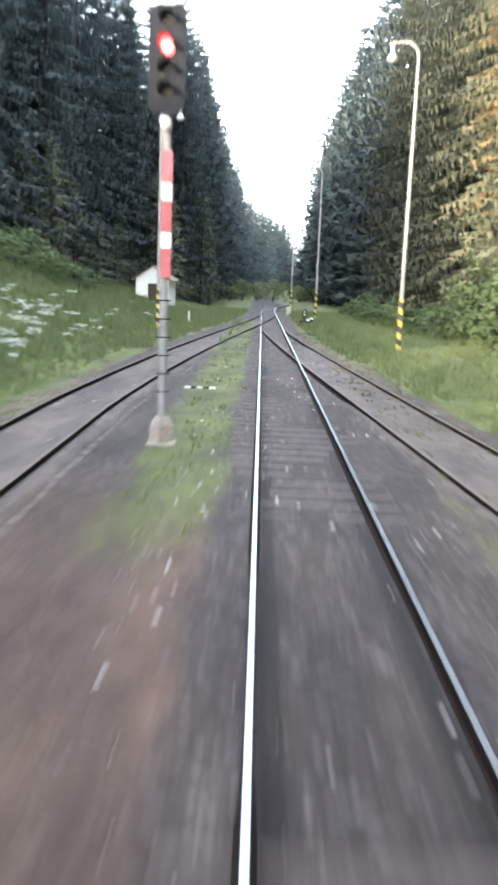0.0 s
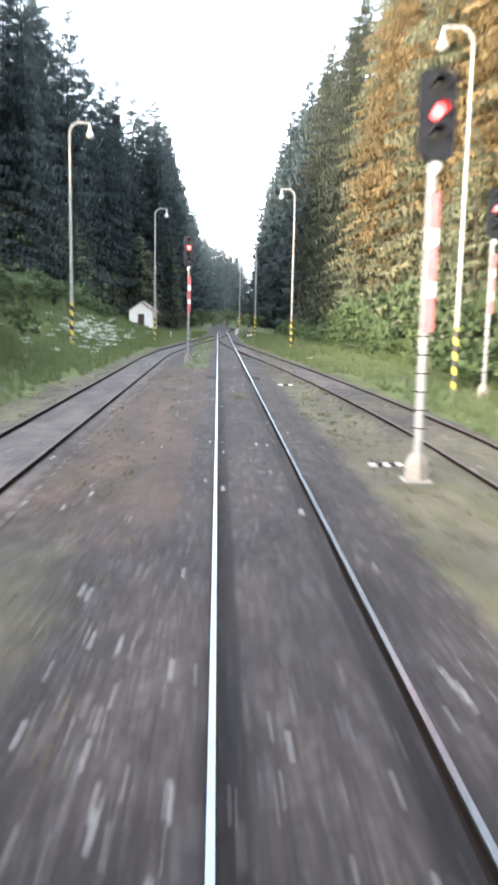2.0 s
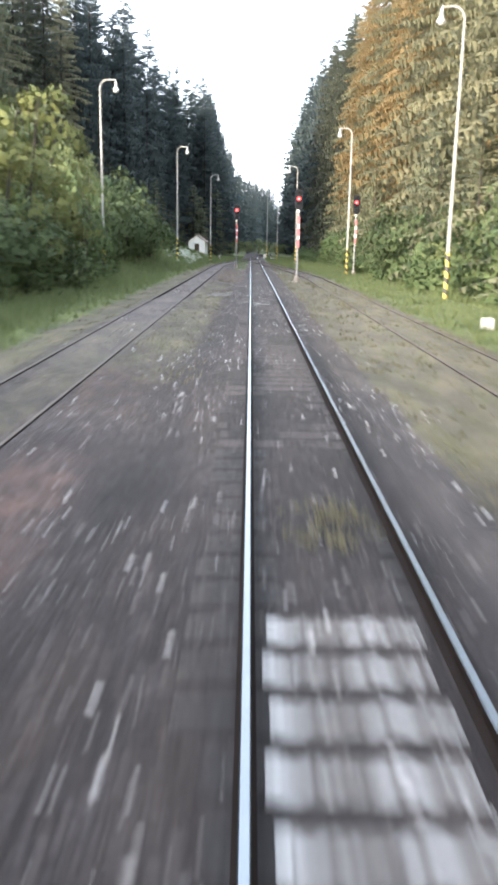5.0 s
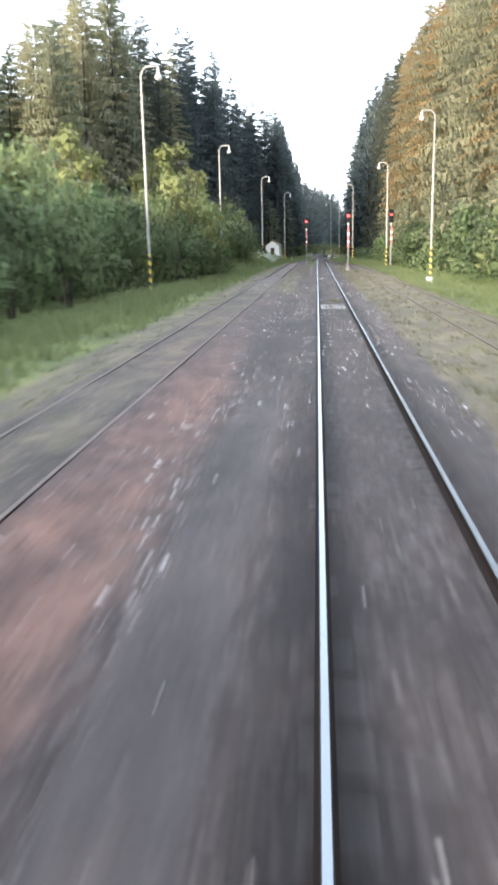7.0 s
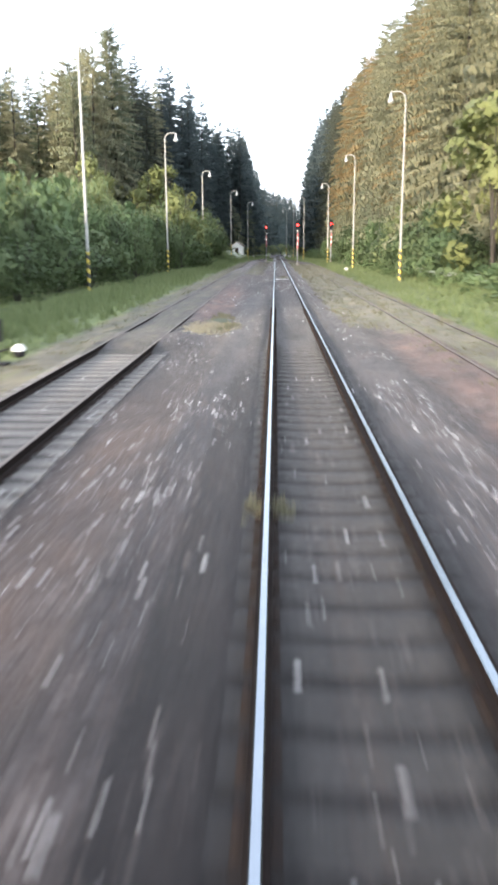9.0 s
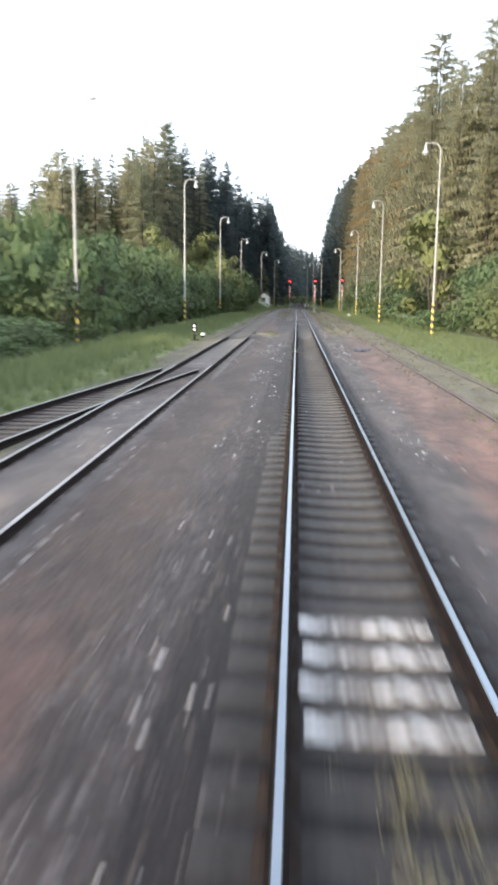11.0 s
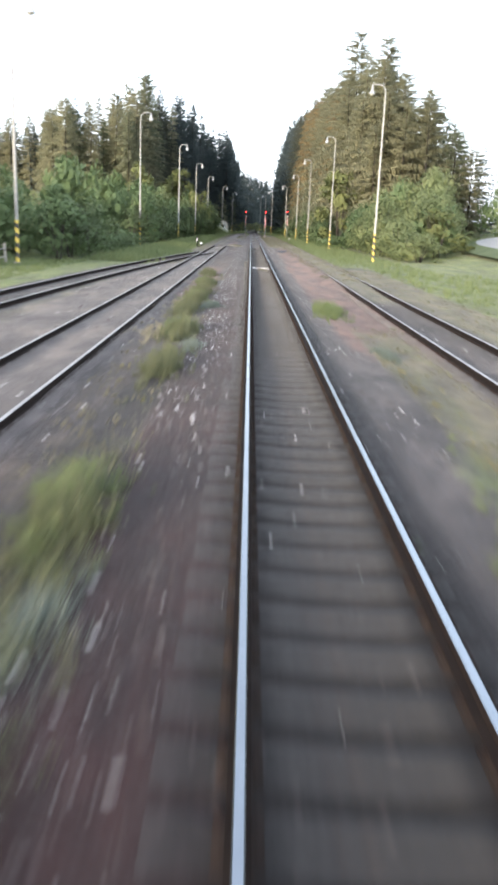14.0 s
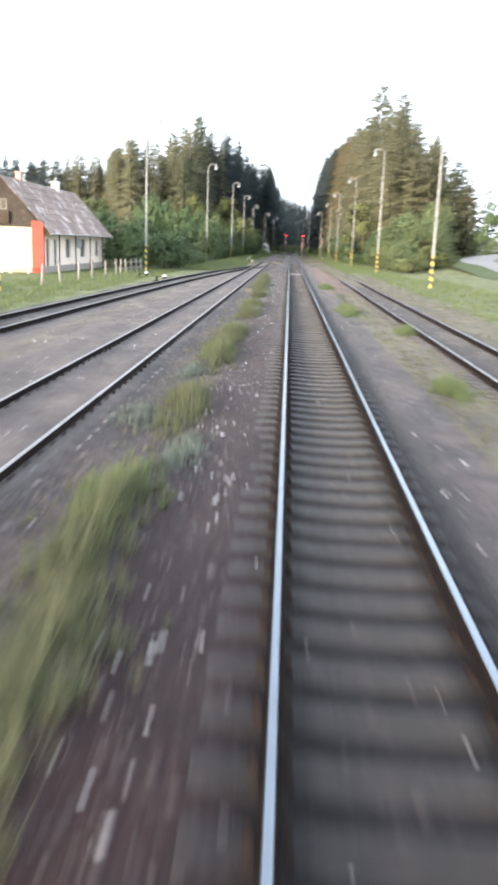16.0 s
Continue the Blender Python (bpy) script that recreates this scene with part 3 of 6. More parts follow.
    g = np.maximum(g, smooth01((far_left - 1.75 - x) / 0.8 + 0.5) * window(y, -400, -160, 10))
    m = 0.86 * window(x, -2.3, -0.85, 0.5) * window(y, -400, -196, 8)
    return {"green": g, "dry": d, "red": r, "path": p, "dark": k, "tan": t, "maroon": m, "pale": w}


def build_ground():
    xs = np.unique(np.concatenate([[-2500, -1200, -600, -300, -180, -120, -90, -70, -55, -45], np.arange(-38, -14, 2.0), np.arange(-14, -2.4, 0.4), np.arange(-2.4, 2.4, 0.1), np.arange(2.4, 14, 0.4), np.arange(14, 40, 2.0), [45, 55, 70, 90, 120, 180, 300, 600, 1200, 2500]]))
    ys = np.unique(np.concatenate([[-2500, -1200, -700, -500, -400, -350], np.arange(-320, 130, 1.25), np.arange(130, 260, 6.0), [280, 340, 420, 600, 1000, 2000, 3000]]))
    gx, gy = np.meshgrid(xs, ys)
    z = land(gx, gy)
    v = np.stack([gx, gy, z], -1).reshape(-1, 3)
    nx, ny = len(xs), len(ys)
    i = (np.arange(ny - 1)[:, None] * nx + np.arange(nx - 1)[None]).ravel()
    f = np.concatenate([np.stack([i, i + 1, i + nx + 1], 1), np.stack([i, i + nx + 1, i + nx], 1)])
    me = array_mesh("ground", v, f, M_GROUND)
    for name, w in zones(gx.ravel(), gy.ravel()).items():
        a = me.attributes.new(name, "FLOAT", "POINT")
        a.data.foreach_set("value", w.astype(np.float32))
    me.polygons.foreach_set("use_smooth", np.ones(len(f), dtype=bool))
    return tagged(new("ground", me), "gravel and grass ground of a small forest railway station", "ground", kind="structure")


build_ground()


# ---- tracks ----
GAUGE = 0.753
RAIL_PROFILE = [(-0.034, -0.010), (-0.025, 0.0), (0.025, 0.0), (0.034, -0.010), (0.034, -0.036), (0.010, -0.048), (0.010, -0.125), (0.066, -0.143), (0.066, -0.155), (-0.066, -0.155), (-0.066, -0.143), (-0.010, -0.125), (-0.010, -0.048), (-0.034, -0.036)]


def centre_main(y):
    return 0.0 if y < 95 else (y - 95) ** 2 / 900


def bend(y, ya, xa, yb, xb):
    k = min(max((y - ya) / (yb - ya), 0), 1)
    return xa + (xb - xa) * (k * k * (3 - 2 * k) * 0.55 + k * 0.45)


def centre_left(y):
    return bend(y, 22, -4.95, 92, 0.0)


def centre_right(y):
    return bend(y, -14, 4.82, 62, 0.0)


def centre_far_left(y):
    return -4.95 - 6.2 * (1 - math.exp(-max(-163 - y, 0) / 44))


def heading(f, y):
    return math.atan2(f(y + 0.5) - f(y - 0.5), 1.0)


def build_rail(f, side, y0, y1, drop, top, parent, step=2.0):
    bm = bmesh.new()
    n = max(2, int(abs(y1 - y0) / step) + 1)
    rings = []
    for i in range(n):
        y = y0 + (y1 - y0) * i / (n - 1)
        a = heading(f, y)
        c = Vector((f(y) + side * GAUGE * math.cos(a), y - side * GAUGE * math.sin(a), -drop))
        rings.append([bm.verts.new(c + Vector((u * math.cos(a), -u * math.sin(a), w))) for u, w in RAIL_PROFILE])
    k = len(RAIL_PROFILE)
    for r0, r1 in zip(rings, rings[1:]):
        for j in range(k):
            fc = bm.faces.new((r0[j], r0[(j + 1) % k], r1[(j + 1) % k], r1[j]))
            fc.material_index = 1 if j in (0, 1, 2) else 0
    bm.faces.new(rings[0])
    bm.faces.new(rings[-1][::-1])
    bmesh.ops.recalc_face_normals(bm, faces=bm.faces)
    return part("rail", bm, [M_RAIL_SIDE, top], parent)


def sleeper_mesh(wood, material):
    bm = bmesh.new()
    secs = [(-1.23, 0.12, 0.09, -0.165), (-0.95, 0.13, 0.1, -0.16), (-0.55, 0.13, 0.1, -0.16), (-0.25, 0.11, 0.085, -0.185), (0.25, 0.11, 0.085, -0.185), (0.55, 0.13, 0.1, -0.16), (0.95, 0.13, 0.1, -0.16), (1.23, 0.12, 0.09, -0.165)]
    if wood:
        secs = [(-1.25, 0.125, 0.118, -0.16), (0.0, 0.125, 0.118, -0.162), (1.25, 0.125, 0.118, -0.16)]
    rings = [[bm.verts.new((x, s * w, z)) for s, w, z in ((-1, wb, -0.32), (1, wb, -0.32), (1, wt, zt - 0.012), (0.94, wt, zt), (-0.94, wt, zt), (-1, wt, zt - 0.012))] for x, wb, wt, zt in secs]
    for a, b in zip(rings, rings[1:]):
        for j in range(6):
            bm.faces.new((a[j], a[(j + 1) % 6], b[(j + 1) % 6], b[j]))
    bm.faces.new(rings[0][::-1])
    bm.faces.new(rings[-1])
    bmesh.ops.recalc_face_normals(bm, faces=bm.faces)
    me = bpy.data.meshes.new("sleeper")
    bm.to_mesh(me)
    bm.free()
    me.materials.append(material)
    return me


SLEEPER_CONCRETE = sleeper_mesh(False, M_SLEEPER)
SLEEPER_TIMBER = sleeper_mesh(True, M_SLEEPER_WOOD)
SLEEPER_GREY = sleeper_mesh(True, M_SLEEPER_GREY)
WHITE_SPOTS = ((-46.5, -45.0), (-84.2, -81.6), (-192.6, -190.6))


def sleepers_joined(parent, mesh, f, ys, drop):
    co = np.zeros(len(mesh.vertices) * 3, np.float32)
    mesh.vertices.foreach_get("co", co)
    mesh.calc_loop_triangles()
    tr = np.zeros(len(mesh.loop_triangles) * 3, np.int32)
    mesh.loop_triangles.foreach_get("vertices", tr)
    pos = np.array([(f(y), y, -drop) for y in ys])
    v, t = scatter(co.reshape(-1, 3), tr.reshape(-1, 3), pos, np.ones(len(pos)), np.array([-heading(f, y) for y in ys]))
    ob = new("sleepers_row", array_mesh("sleepers_row", v, t, mesh.materials[0]))
    ob.parent = parent
    tagged(ob, kind="stuff")


def fastenings(parent, f, ys, drop):
    bm = bmesh.new()
    box(bm, (-0.13, -0.085, -0.158), (0.13, 0.085, -0.143))
    for s in (-1, 1):
        box(bm, (s * 0.095 - 0.022, -0.045, -0.143), (s * 0.095 + 0.022, 0.045, -0.105))
    bmesh.ops.triangulate(bm, faces=bm.faces)
    bm.verts.index_update()
    bv = np.array([v.co[:] for v in bm.verts])
    bf = np.array([[v.index for v in fc.verts] for fc in bm.faces])
    bm.free()
    pos = np.array([(f(y) + s * GAUGE, y, -drop) for y in ys for s in (-1, 1)])
    v, t = scatter(bv, bf, pos, np.ones(len(pos)), np.zeros(len(pos)))
    ob = new("rail_fastenings", array_mesh("rail_fastenings", v, t, M_FASTENING))
    ob.parent = parent
    tagged(ob, kind="stuff")


def build_track(name, label, f, y0, y1, drop, top, mesh_of, single, bright_to=None):
    tr = empty(name, Matrix(), label, "railway track", kind="structure")
    for side in (-1, 1):
        if bright_to is None:
            build_rail(f, side, y0, y1, drop, top, tr)
        else:
            build_rail(f, side, y0, bright_to, drop, M_RAIL_TOP_WORN, tr)
            build_rail(f, side, bright_to + 0.008, y1, drop, top, tr)
    ys = np.arange(y0, y1, 0.61)
    ys = ys + np.random.uniform(-0.02, 0.02, len(ys))
    alone = [y for y in ys if single[0] <= y <= single[1]][:300]
    rest = [y for y in ys if not (single[0] <= y <= single[1])]
    groups = {}
    for y in rest:
        groups.setdefault(mesh_of(y).name, (mesh_of(y), []))[1].append(y)
    for me, gy in groups.values():
        sleepers_joined(tr, me, f, gy, drop)
    fastenings(tr, f, [y for y in ys if single[0] <= y <= single[1]], drop)
    return tr, alone


def main_kind(y):
    if any(a <= y <= b for a, b in WHITE_SPOTS):
        return SLEEPER_CONCRETE
    return SLEEPER_CONCRETE if y < -76 else SLEEPER_TIMBER


TRACKS = [
    (build_track("main_track", "main railway track with bright worn rails on ballast", centre_main, -330, 150, 0.0, M_RAIL_TOP, main_kind, (-302, -121)), centre_main, 0.0, main_kind),
    (build_track("left_loop_track", "loop track with dull rails partly sunk in gravel", centre_left, -330, 88, 0.004, M_RAIL_TOP_DULL, lambda y: SLEEPER_GREY, (-300, -138), -164.0), centre_left, 0.004, lambda y: SLEEPER_GREY),
    (build_track("right_loop_track", "rusty loop track overgrown with dry grass", centre_right, -330, 58, 0.004, M_RAIL_TOP_DULL, lambda y: SLEEPER_TIMBER, (-285, -205), -200.0), centre_right, 0.004, lambda y: SLEEPER_TIMBER),
    (build_track("siding_track", "siding with dull rails curving away beside the lawn", centre_far_left, -330, -165.5, 0.012, M_RAIL_TOP_WORN, lambda y: SLEEPER_TIMBER, (-275, -185)), centre_far_left, 0.012, lambda y: SLEEPER_TIMBER),
]


# ---- lamps and signals ----
def build_lamp(x, y, height, side, group):
    z = float(land(x, y))
    where = "beside the shrubs" if x < 0 and y < 10 else "in the grass verge"
    lamp = empty("street_lamp", pose(x, y, z - 0.05), f"tall pale pole lamp with yellow-black bands {where}", "street lamp", group)
    h = height - z
    bm = bmesh.new()
    pts, rad = [], []
    for i in range(9):
        k = i / 8
        pts.append((0, 0, k * (h - 0.7)))
        rad.append(0.125 - 0.06 * k)
    for a in range(1, 7):
        t = radians(90 * a / 6)
        pts.append((side * 0.6 * (1 - math.cos(t)), 0, h - 0.7 + 0.7 * math.sin(t)))
        rad.append(0.06)
    pts.append((side * 1.25, 0, h - 0.02))
    rad.append(0.05)
    tube(bm, pts, rad, 10)
    part("pole", bm, M_POLE, lamp)
    bm = bmesh.new()
    lathe(bm, [(0.131, 0.1), (0.128, 2.75)], 14)
    part("hazard_band", bm, M_HAZARD, lamp, "yellow and black diagonal paint bands")
    bm = bmesh.new()
    lathe(bm, [(0.24, -0.1), (0.24, 0.06), (0.2, 0.1)], 12)
    part("footing", bm, M_CONCRETE, lamp)
    bm = bmesh.new()
    at = (side * 1.25, 0, h)
    lathe(bm, [(0.03, 0.02), (0.05, -0.1), (0.09, -0.16), (0.1, -0.42), (0.13, -0.5), (0.23, -0.68), (0.27, -0.82)], 14, at, False)
    shade = part("shade", bm, M_GALV, lamp, "grey bell-shaped lamp shade")
    bm = bmesh.new()
    lathe(bm, [(0.25, -0.80), (0.16, -0.9), (0.02, -0.94)], 14, at)
    part("glass", bm, M_WHITE, shade)
    return lamp


for lx, ly, lh in ((-7.8, 59.5, 14.2), (-10.1, 19.8, 14.4), (-12.8, -18.6, 15.1), (-13.2, -62.8, 15.4), (-13.4, -104.0, 15.6), (-14.6, -146.0, 15.4), (-16.0, -196.5, 15.6), (-16.9, -239.5, 15.6)):
    build_lamp(lx, ly, lh, 1, "lamps along the station tracks")
for lx, ly, lh in ((2.9, 108.0, 14.5), (4.6, 86.0, 14.4), (6.23, 45.0, 14.5), (9.33, 0.9, 14.4), (10.45, -39.6, 15.3), (10.15, -87.5, 15.3), (10.9, -126.0, 15.6), (11.2, -169.5, 15.9), (11.1, -214.8, 15.9)):
    build_lamp(lx, ly, lh, -1, "lamps along the station tracks")


def build_signal(x, y, light_z, low=1.12, plates=(3.96, 3.44, 3.15, 2.6, 2.28, 1.73)):
    z = float(land(x, y))
    sg = empty("railway_signal", pose(x, y, z), "railway light signal on red and white mast, showing red", "railway signal", "exit signals of the station")
    h = light_z - z
    bm = bmesh.new()
    box(bm, (-0.27, -0.27, -0.3), (0.27, 0.27, 0.03), 0.03)
    lathe(bm, [(0.24, 0.04), (0.22, 0.34), (0.13, 0.52)], 4, (0, 0, 0), True, 0, False)
    part("footing", bm, M_CONCRETE, sg)
    bm = bmesh.new()
    lathe(bm, [(0.085, 0.5), (0.085, h - low + 0.22), (0.06, h + 0.6)], 12)
    part("mast", bm, M_MAST, sg)
    for i in range(6):
        bm = bmesh.new()
        lathe(bm, [(0.092, 0.985 + i * 0.34), (0.092, 1.01 + i * 0.34)], 12)
        box(bm, (-0.14, -0.012, 0.985 + i * 0.34), (0.14, 0.012, 1.01 + i * 0.34), 0.005)
        part("step", bm, M_BLACK, sg, "dark step iron clamped round the mast")
    for i, (da, db) in enumerate(zip(plates, plates[1:])):
        mt = M_WHITE if i % 2 else M_RED
        bm = bmesh.new()
        box(bm, (-0.06, -0.125, h - da), (0.13, -0.095, h - db), 0.004)
        part("mast_plate", bm, mt, sg, "red painted plate" if mt is M_RED else "white painted plate")
    head = new("signal_head")
    head.parent = sg
    bm = bmesh.new()
    w, lo, hi, r = 0.33, h - low, h + 0.72, 0.2
    prof = []
    for cx, cz, a0 in ((w - r, lo + r, -90), (w - r, hi - r, 0), (-w + r, hi - r, 90), (-w + r, lo + r, 180)):
        for k in range(5):
            a = radians(a0 + 22.5 * k)
            prof.append((cx + r * math.cos(a), cz + r * math.sin(a)))
    front = [bm.verts.new((u, -0.16, v)) for u, v in prof]
    back = [bm.verts.new((u, -0.12, v)) for u, v in prof]
    bm.faces.new(front)
    bm.faces.new(back[::-1])
    for i in range(len(prof)):
        j = (i + 1) % len(prof)
        bm.faces.new((front[j], front[i], back[i], back[j]))
    box(bm, (-0.15, -0.12, h - low + 0.17), (0.15, 0.12, h + 0.6), 0.02)
    bmesh.ops.recalc_face_normals(bm, faces=bm.faces)
    part("board", bm, M_SIGNAL_BACK, head, "dark rounded signal board")
    for dz, mt in ((0.44, M_LENS_DARK), (0.0, M_LENS_RED), (-0.38, M_LENS_DARK), (-0.74, M_LENS_DARK)):
        if -dz > low - 0.3:
            continue
        bm = bmesh.new()
        ring = [Vector((0.115 * math.cos(2 * math.pi * k / 16), -0.175, h + dz + 0.115 * math.sin(2 * math.pi * k / 16))) for k in range(16)]
        vs = [bm.verts.new(p) for p in ring]
        vb = [bm.verts.new(p + Vector((0, 0.02, 0))) for p in ring]
        c = bm.verts.new((0, -0.2, h + dz))
        for k in range(16):
            bm.faces.new((vs[k], vs[(k + 1) % 16], c))
            bm.faces.new((vb[k], vb[(k + 1) % 16], vs[(k + 1) % 16], vs[k]))
        bmesh.ops.recalc_face_normals(bm, faces=bm.faces)
        part("lens", bm, mt, head, "lit red lens" if mt is M_LENS_RED else "unlit lens")
        bm = bmesh.new()
        arc = [radians(-10 + 200 * k / 12) for k in range(13)]
        for ra, rb in ((0.145, 0.145),):
            inner = [(math.cos(a) * ra, math.sin(a) * ra) for a in arc]
            v0 = [bm.verts.new((u, -0.16, h + dz + v)) for u, v in inner]
            v1 = [bm.verts.new((u, -0.42, h + dz + v - 0.03)) for u, v in inner]
            v2 = [bm.verts.new((u * 1.07, -0.16, h + dz + v * 1.07)) for u, v in inner]
            v3 = [bm.verts.new((u * 1.07, -0.42, h + dz + v * 1.07 - 0.03)) for u, v in inner]
            for k in range(12):
                bm.faces.new((v0[k], v0[k + 1], v1[k + 1], v1[k]))
                bm.faces.new((v2[k], v3[k], v3[k + 1], v2[k + 1]))
                bm.faces.new((v1[k], v1[k + 1], v3[k + 1], v3[k]))
        part("hood", bm, M_BLACK, head)
    bm = bmesh.new()
    lathe(bm, [(0.02, -0.11), (0.08, -0.09), (0.11, 0.0), (0.08, 0.08), (0.03, 0.1)], 14, (0.0, -0.16, h - low - 0.15))
    part("lamp_cap", bm, M_WHITE, sg, "small rounded white cap below the board")
    return sg


build_signal(-2.6, 18.5, 6.85)
build_signal(3.03, -18.7, 6.37, 0.82, (3.83, 3.2, 2.93, 2.3, 2.0, 1.36))
build_signal(9.75, -1.8, 7.0)


# ---- hut by the left bank ----
def build_hut(x, y):
    z = float(land(x, y)) - 0.1
    hut = empty("hut", pose(x, y, z, 0, 0, -6), "small white plastered hut with dark doorway on the bank", "hut")
    w, d, e, r = 1.75, 3.2, 2.55, 3.75
    bm = bmesh.new()
    # walls with a doorway through the gable wall
    for a, b in (((-w, -d / 2, -0.4), (-0.5, -d / 2 + 0.25, e)), ((0.5, -d / 2, -0.4), (w, -d / 2 + 0.25, e)), ((-0.5, -d / 2, 2.05), (0.5, -d / 2 + 0.25, e)), ((-w, d / 2 - 0.25, -0.4), (w, d / 2, e)), ((-w, -d / 2 + 0.25, -0.4), (-w + 0.25, d / 2 - 0.25, e)), ((w - 0.25, -d / 2 + 0.25, -0.4), (w, d / 2 - 0.25, e))):
        box(bm, a, b)
    for yy in (-d / 2, d / 2 - 0.25):
        t0 = [bm.verts.new(p) for p in ((-w, yy, e), (w, yy, e), (0, yy, r - 0.06))]
        t1 = [bm.verts.new(p) for p in ((-w, yy + 0.25, e), (w, yy + 0.25, e), (0, yy + 0.25, r - 0.06))]
        bm.faces.new(t0)
        bm.faces.new(t1[::-1])
        for i in range(3):
            bm.faces.new((t0[i], t1[i], t1[(i + 1) % 3], t0[(i + 1) % 3]))
    bmesh.ops.recalc_face_normals(bm, faces=bm.faces)
    part("wall", bm, M_PLASTER_WHITE, hut)
    for s in (-1, 1):
        bm = bmesh.new()
        a, b = Vector((0, 0, r)), Vector((s * (w + 0.35), 0, e - 0.24))
        vs = [bm.verts.new(p + Vector((0, yy, dz))) for dz in (0, 0.09) for yy in (-d / 2 - 0.3, d / 2 + 0.3) for p in (a, b)]
        for q in ((0, 1, 3, 2), (4, 6, 7, 5), (0, 4, 5, 1), (2, 3, 7, 6), (0, 2, 6, 4), (1, 5, 7, 3)):
            bm.faces.new([vs[i] for i in q])
        bmesh.ops.recalc_face_normals(bm, faces=bm.faces)
        part("roof", bm, M_ROOF, hut, "grey weathered roof slope")
    bm = bmesh.new()
    box(bm, (-0.48, -d / 2 + 0.1, -0.3), (0.48, -d / 2 + 0.15, 2.03))
    part("door", bm, M_WOOD_DARK, hut, "dark wooden door")


build_hut(-11.9, 90.5)


# ---- house beside the lawn ----
def gable_prism(bm, x0, x1, y, e, r, th):
    xm = (x0 + x1) / 2
    a = [bm.verts.new(p) for p in ((x0, y, e), (x1, y, e), (xm, y, r))]
    b = [bm.verts.new(p) for p in ((x0, y + th, e), (x1, y + th, e), (xm, y + th, r))]
    bm.faces.new(a)
    bm.faces.new(b[::-1])
    for i in range(3):
        bm.faces.new((a[i], b[i], b[(i + 1) % 3], a[(i + 1) % 3]))
    bmesh.ops.recalc_face_normals(bm, faces=bm.faces)


def build_house():
    hx, y0, y1 = -22.0, -213.5, -189.0
    wx = hx - 7.2
    e, r = 3.6, 7.8
    z = float(land(hx, -200)) - 0.1
    house = empty("house", pose(0, 0, 0), "low cream station house with worn grey roof and red corner boards", "house")
    openings = [(-212.6, -211.6, 0.0, 2.7), (-210.3, -209.1, 0.3, 2.7), (-206.2, -204.4, 0.95, 2.75), (-200.6, -198.6, 0.95, 2.75), (-194.2, -192.4, 0.95, 2.75)]
    bm = bmesh.new()
    cuts = [y0] + [v for o in openings for v in o[:2]] + [y1]
    for i in range(0, len(cuts), 2):
        box(bm, (hx - 0.4, cuts[i], z), (hx, cuts[i + 1], e))
    for a, b, lo, hi in openings:
        box(bm, (hx - 0.4, a, hi), (hx, b, e))
        if lo > 0:
            box(bm, (hx - 0.4, a, z), (hx, b, lo))
    part("track_side_wall", bm, M_PLASTER_CREAM, house, "cream plaster wall with small windows")
    bm = bmesh.new()
    box(bm, (wx, y0, z), (hx - 1.0, y0 + 0.4, e))
    part("gable_wall", bm, M_PLASTER_YELLOW, house, "pale yellow plaster gable wall")
    bm = bmesh.new()
    box(bm, (hx - 0.98, y0 - 0.03, z), (hx + 0.03, y0 + 0.38, e + 0.55))
    part("corner_board", bm, M_BRICK_RED, house, "red painted corner boards")
    bm = bmesh.new()
    box(bm, (wx, y1 - 0.4, z), (hx - 0.4, y1, e))
    box(bm, (wx, y0 + 0.4, z), (wx + 0.4, y1 - 0.4, e))
    part("back_wall", bm, M_PLASTER_CREAM, house)
    for yy in (y0 + 0.05, y1 - 0.3):
        bm = bmesh.new()
        gable_prism(bm, wx, hx, yy, e, r - 0.1, 0.2)
        part("gable_boarding", bm, M_GABLE, house, "dark weathered gable boarding")
    xm = (wx + hx) / 2
    # upright planks and the attic window of the gable
    n = 28
    for i in range(n):
        a, b = wx + (hx - wx) * i / n + 0.008, wx + (hx - wx) * (i + 1) / n - 0.008
        top = [e + (r - 0.1 - e) * (1 - abs(u - xm) / (xm - wx)) for u in (a, b)]
        lo = e + 0.004 if abs((a + b) / 2 - xm) > 0.55 else 5.95
        if min(top) - lo < 0.05:
            continue
        bm = bmesh.new()
        d = 0.02 + 0.015 * random.random()
        vs = [bm.verts.new(p) for yy in (y0 + 0.05, y0 + 0.05 - d) for p in ((a, yy, lo), (b, yy, lo), (b, yy, top[1]), (a, yy, top[0]))]
        for q in ((4, 5, 6, 7), (0, 4, 7, 3), (1, 2, 6, 5), (3, 7, 6, 2), (0, 1, 5, 4)):
            bm.faces.new([vs[k] for k in q])
        bmesh.ops.recalc_face_normals(bm, faces=bm.faces)
        part("plank", bm, M_GABLE, house)
    attic = new("attic_window")
    attic.parent = house
    bm = bmesh.new()
    for q in (((xm - 0.52, 5.0), (xm - 0.44, 5.9)), ((xm + 0.44, 5.0), (xm + 0.52, 5.9)), ((xm - 0.44, 5.0), (xm + 0.44, 5.08)), ((xm - 0.44, 5.82), (xm + 0.44, 5.9)), ((xm - 0.03, 5.08), (xm + 0.03, 5.82))):
        box(bm, (q[0][0], y0 - 0.01, q[0][1]), (q[1][0], y0 + 0.05, q[1][1]))
    part("window_frame", bm, M_WOOD_GREY, attic, "weathered wooden window frame")
    bm = bmesh.new()
    box(bm, (xm - 0.44, y0 + 0.02, 5.08), (xm + 0.44, y0 + 0.04, 5.82))
    part("pane", bm, M_GLASS_DARK, attic)
    bm = bmesh.new()
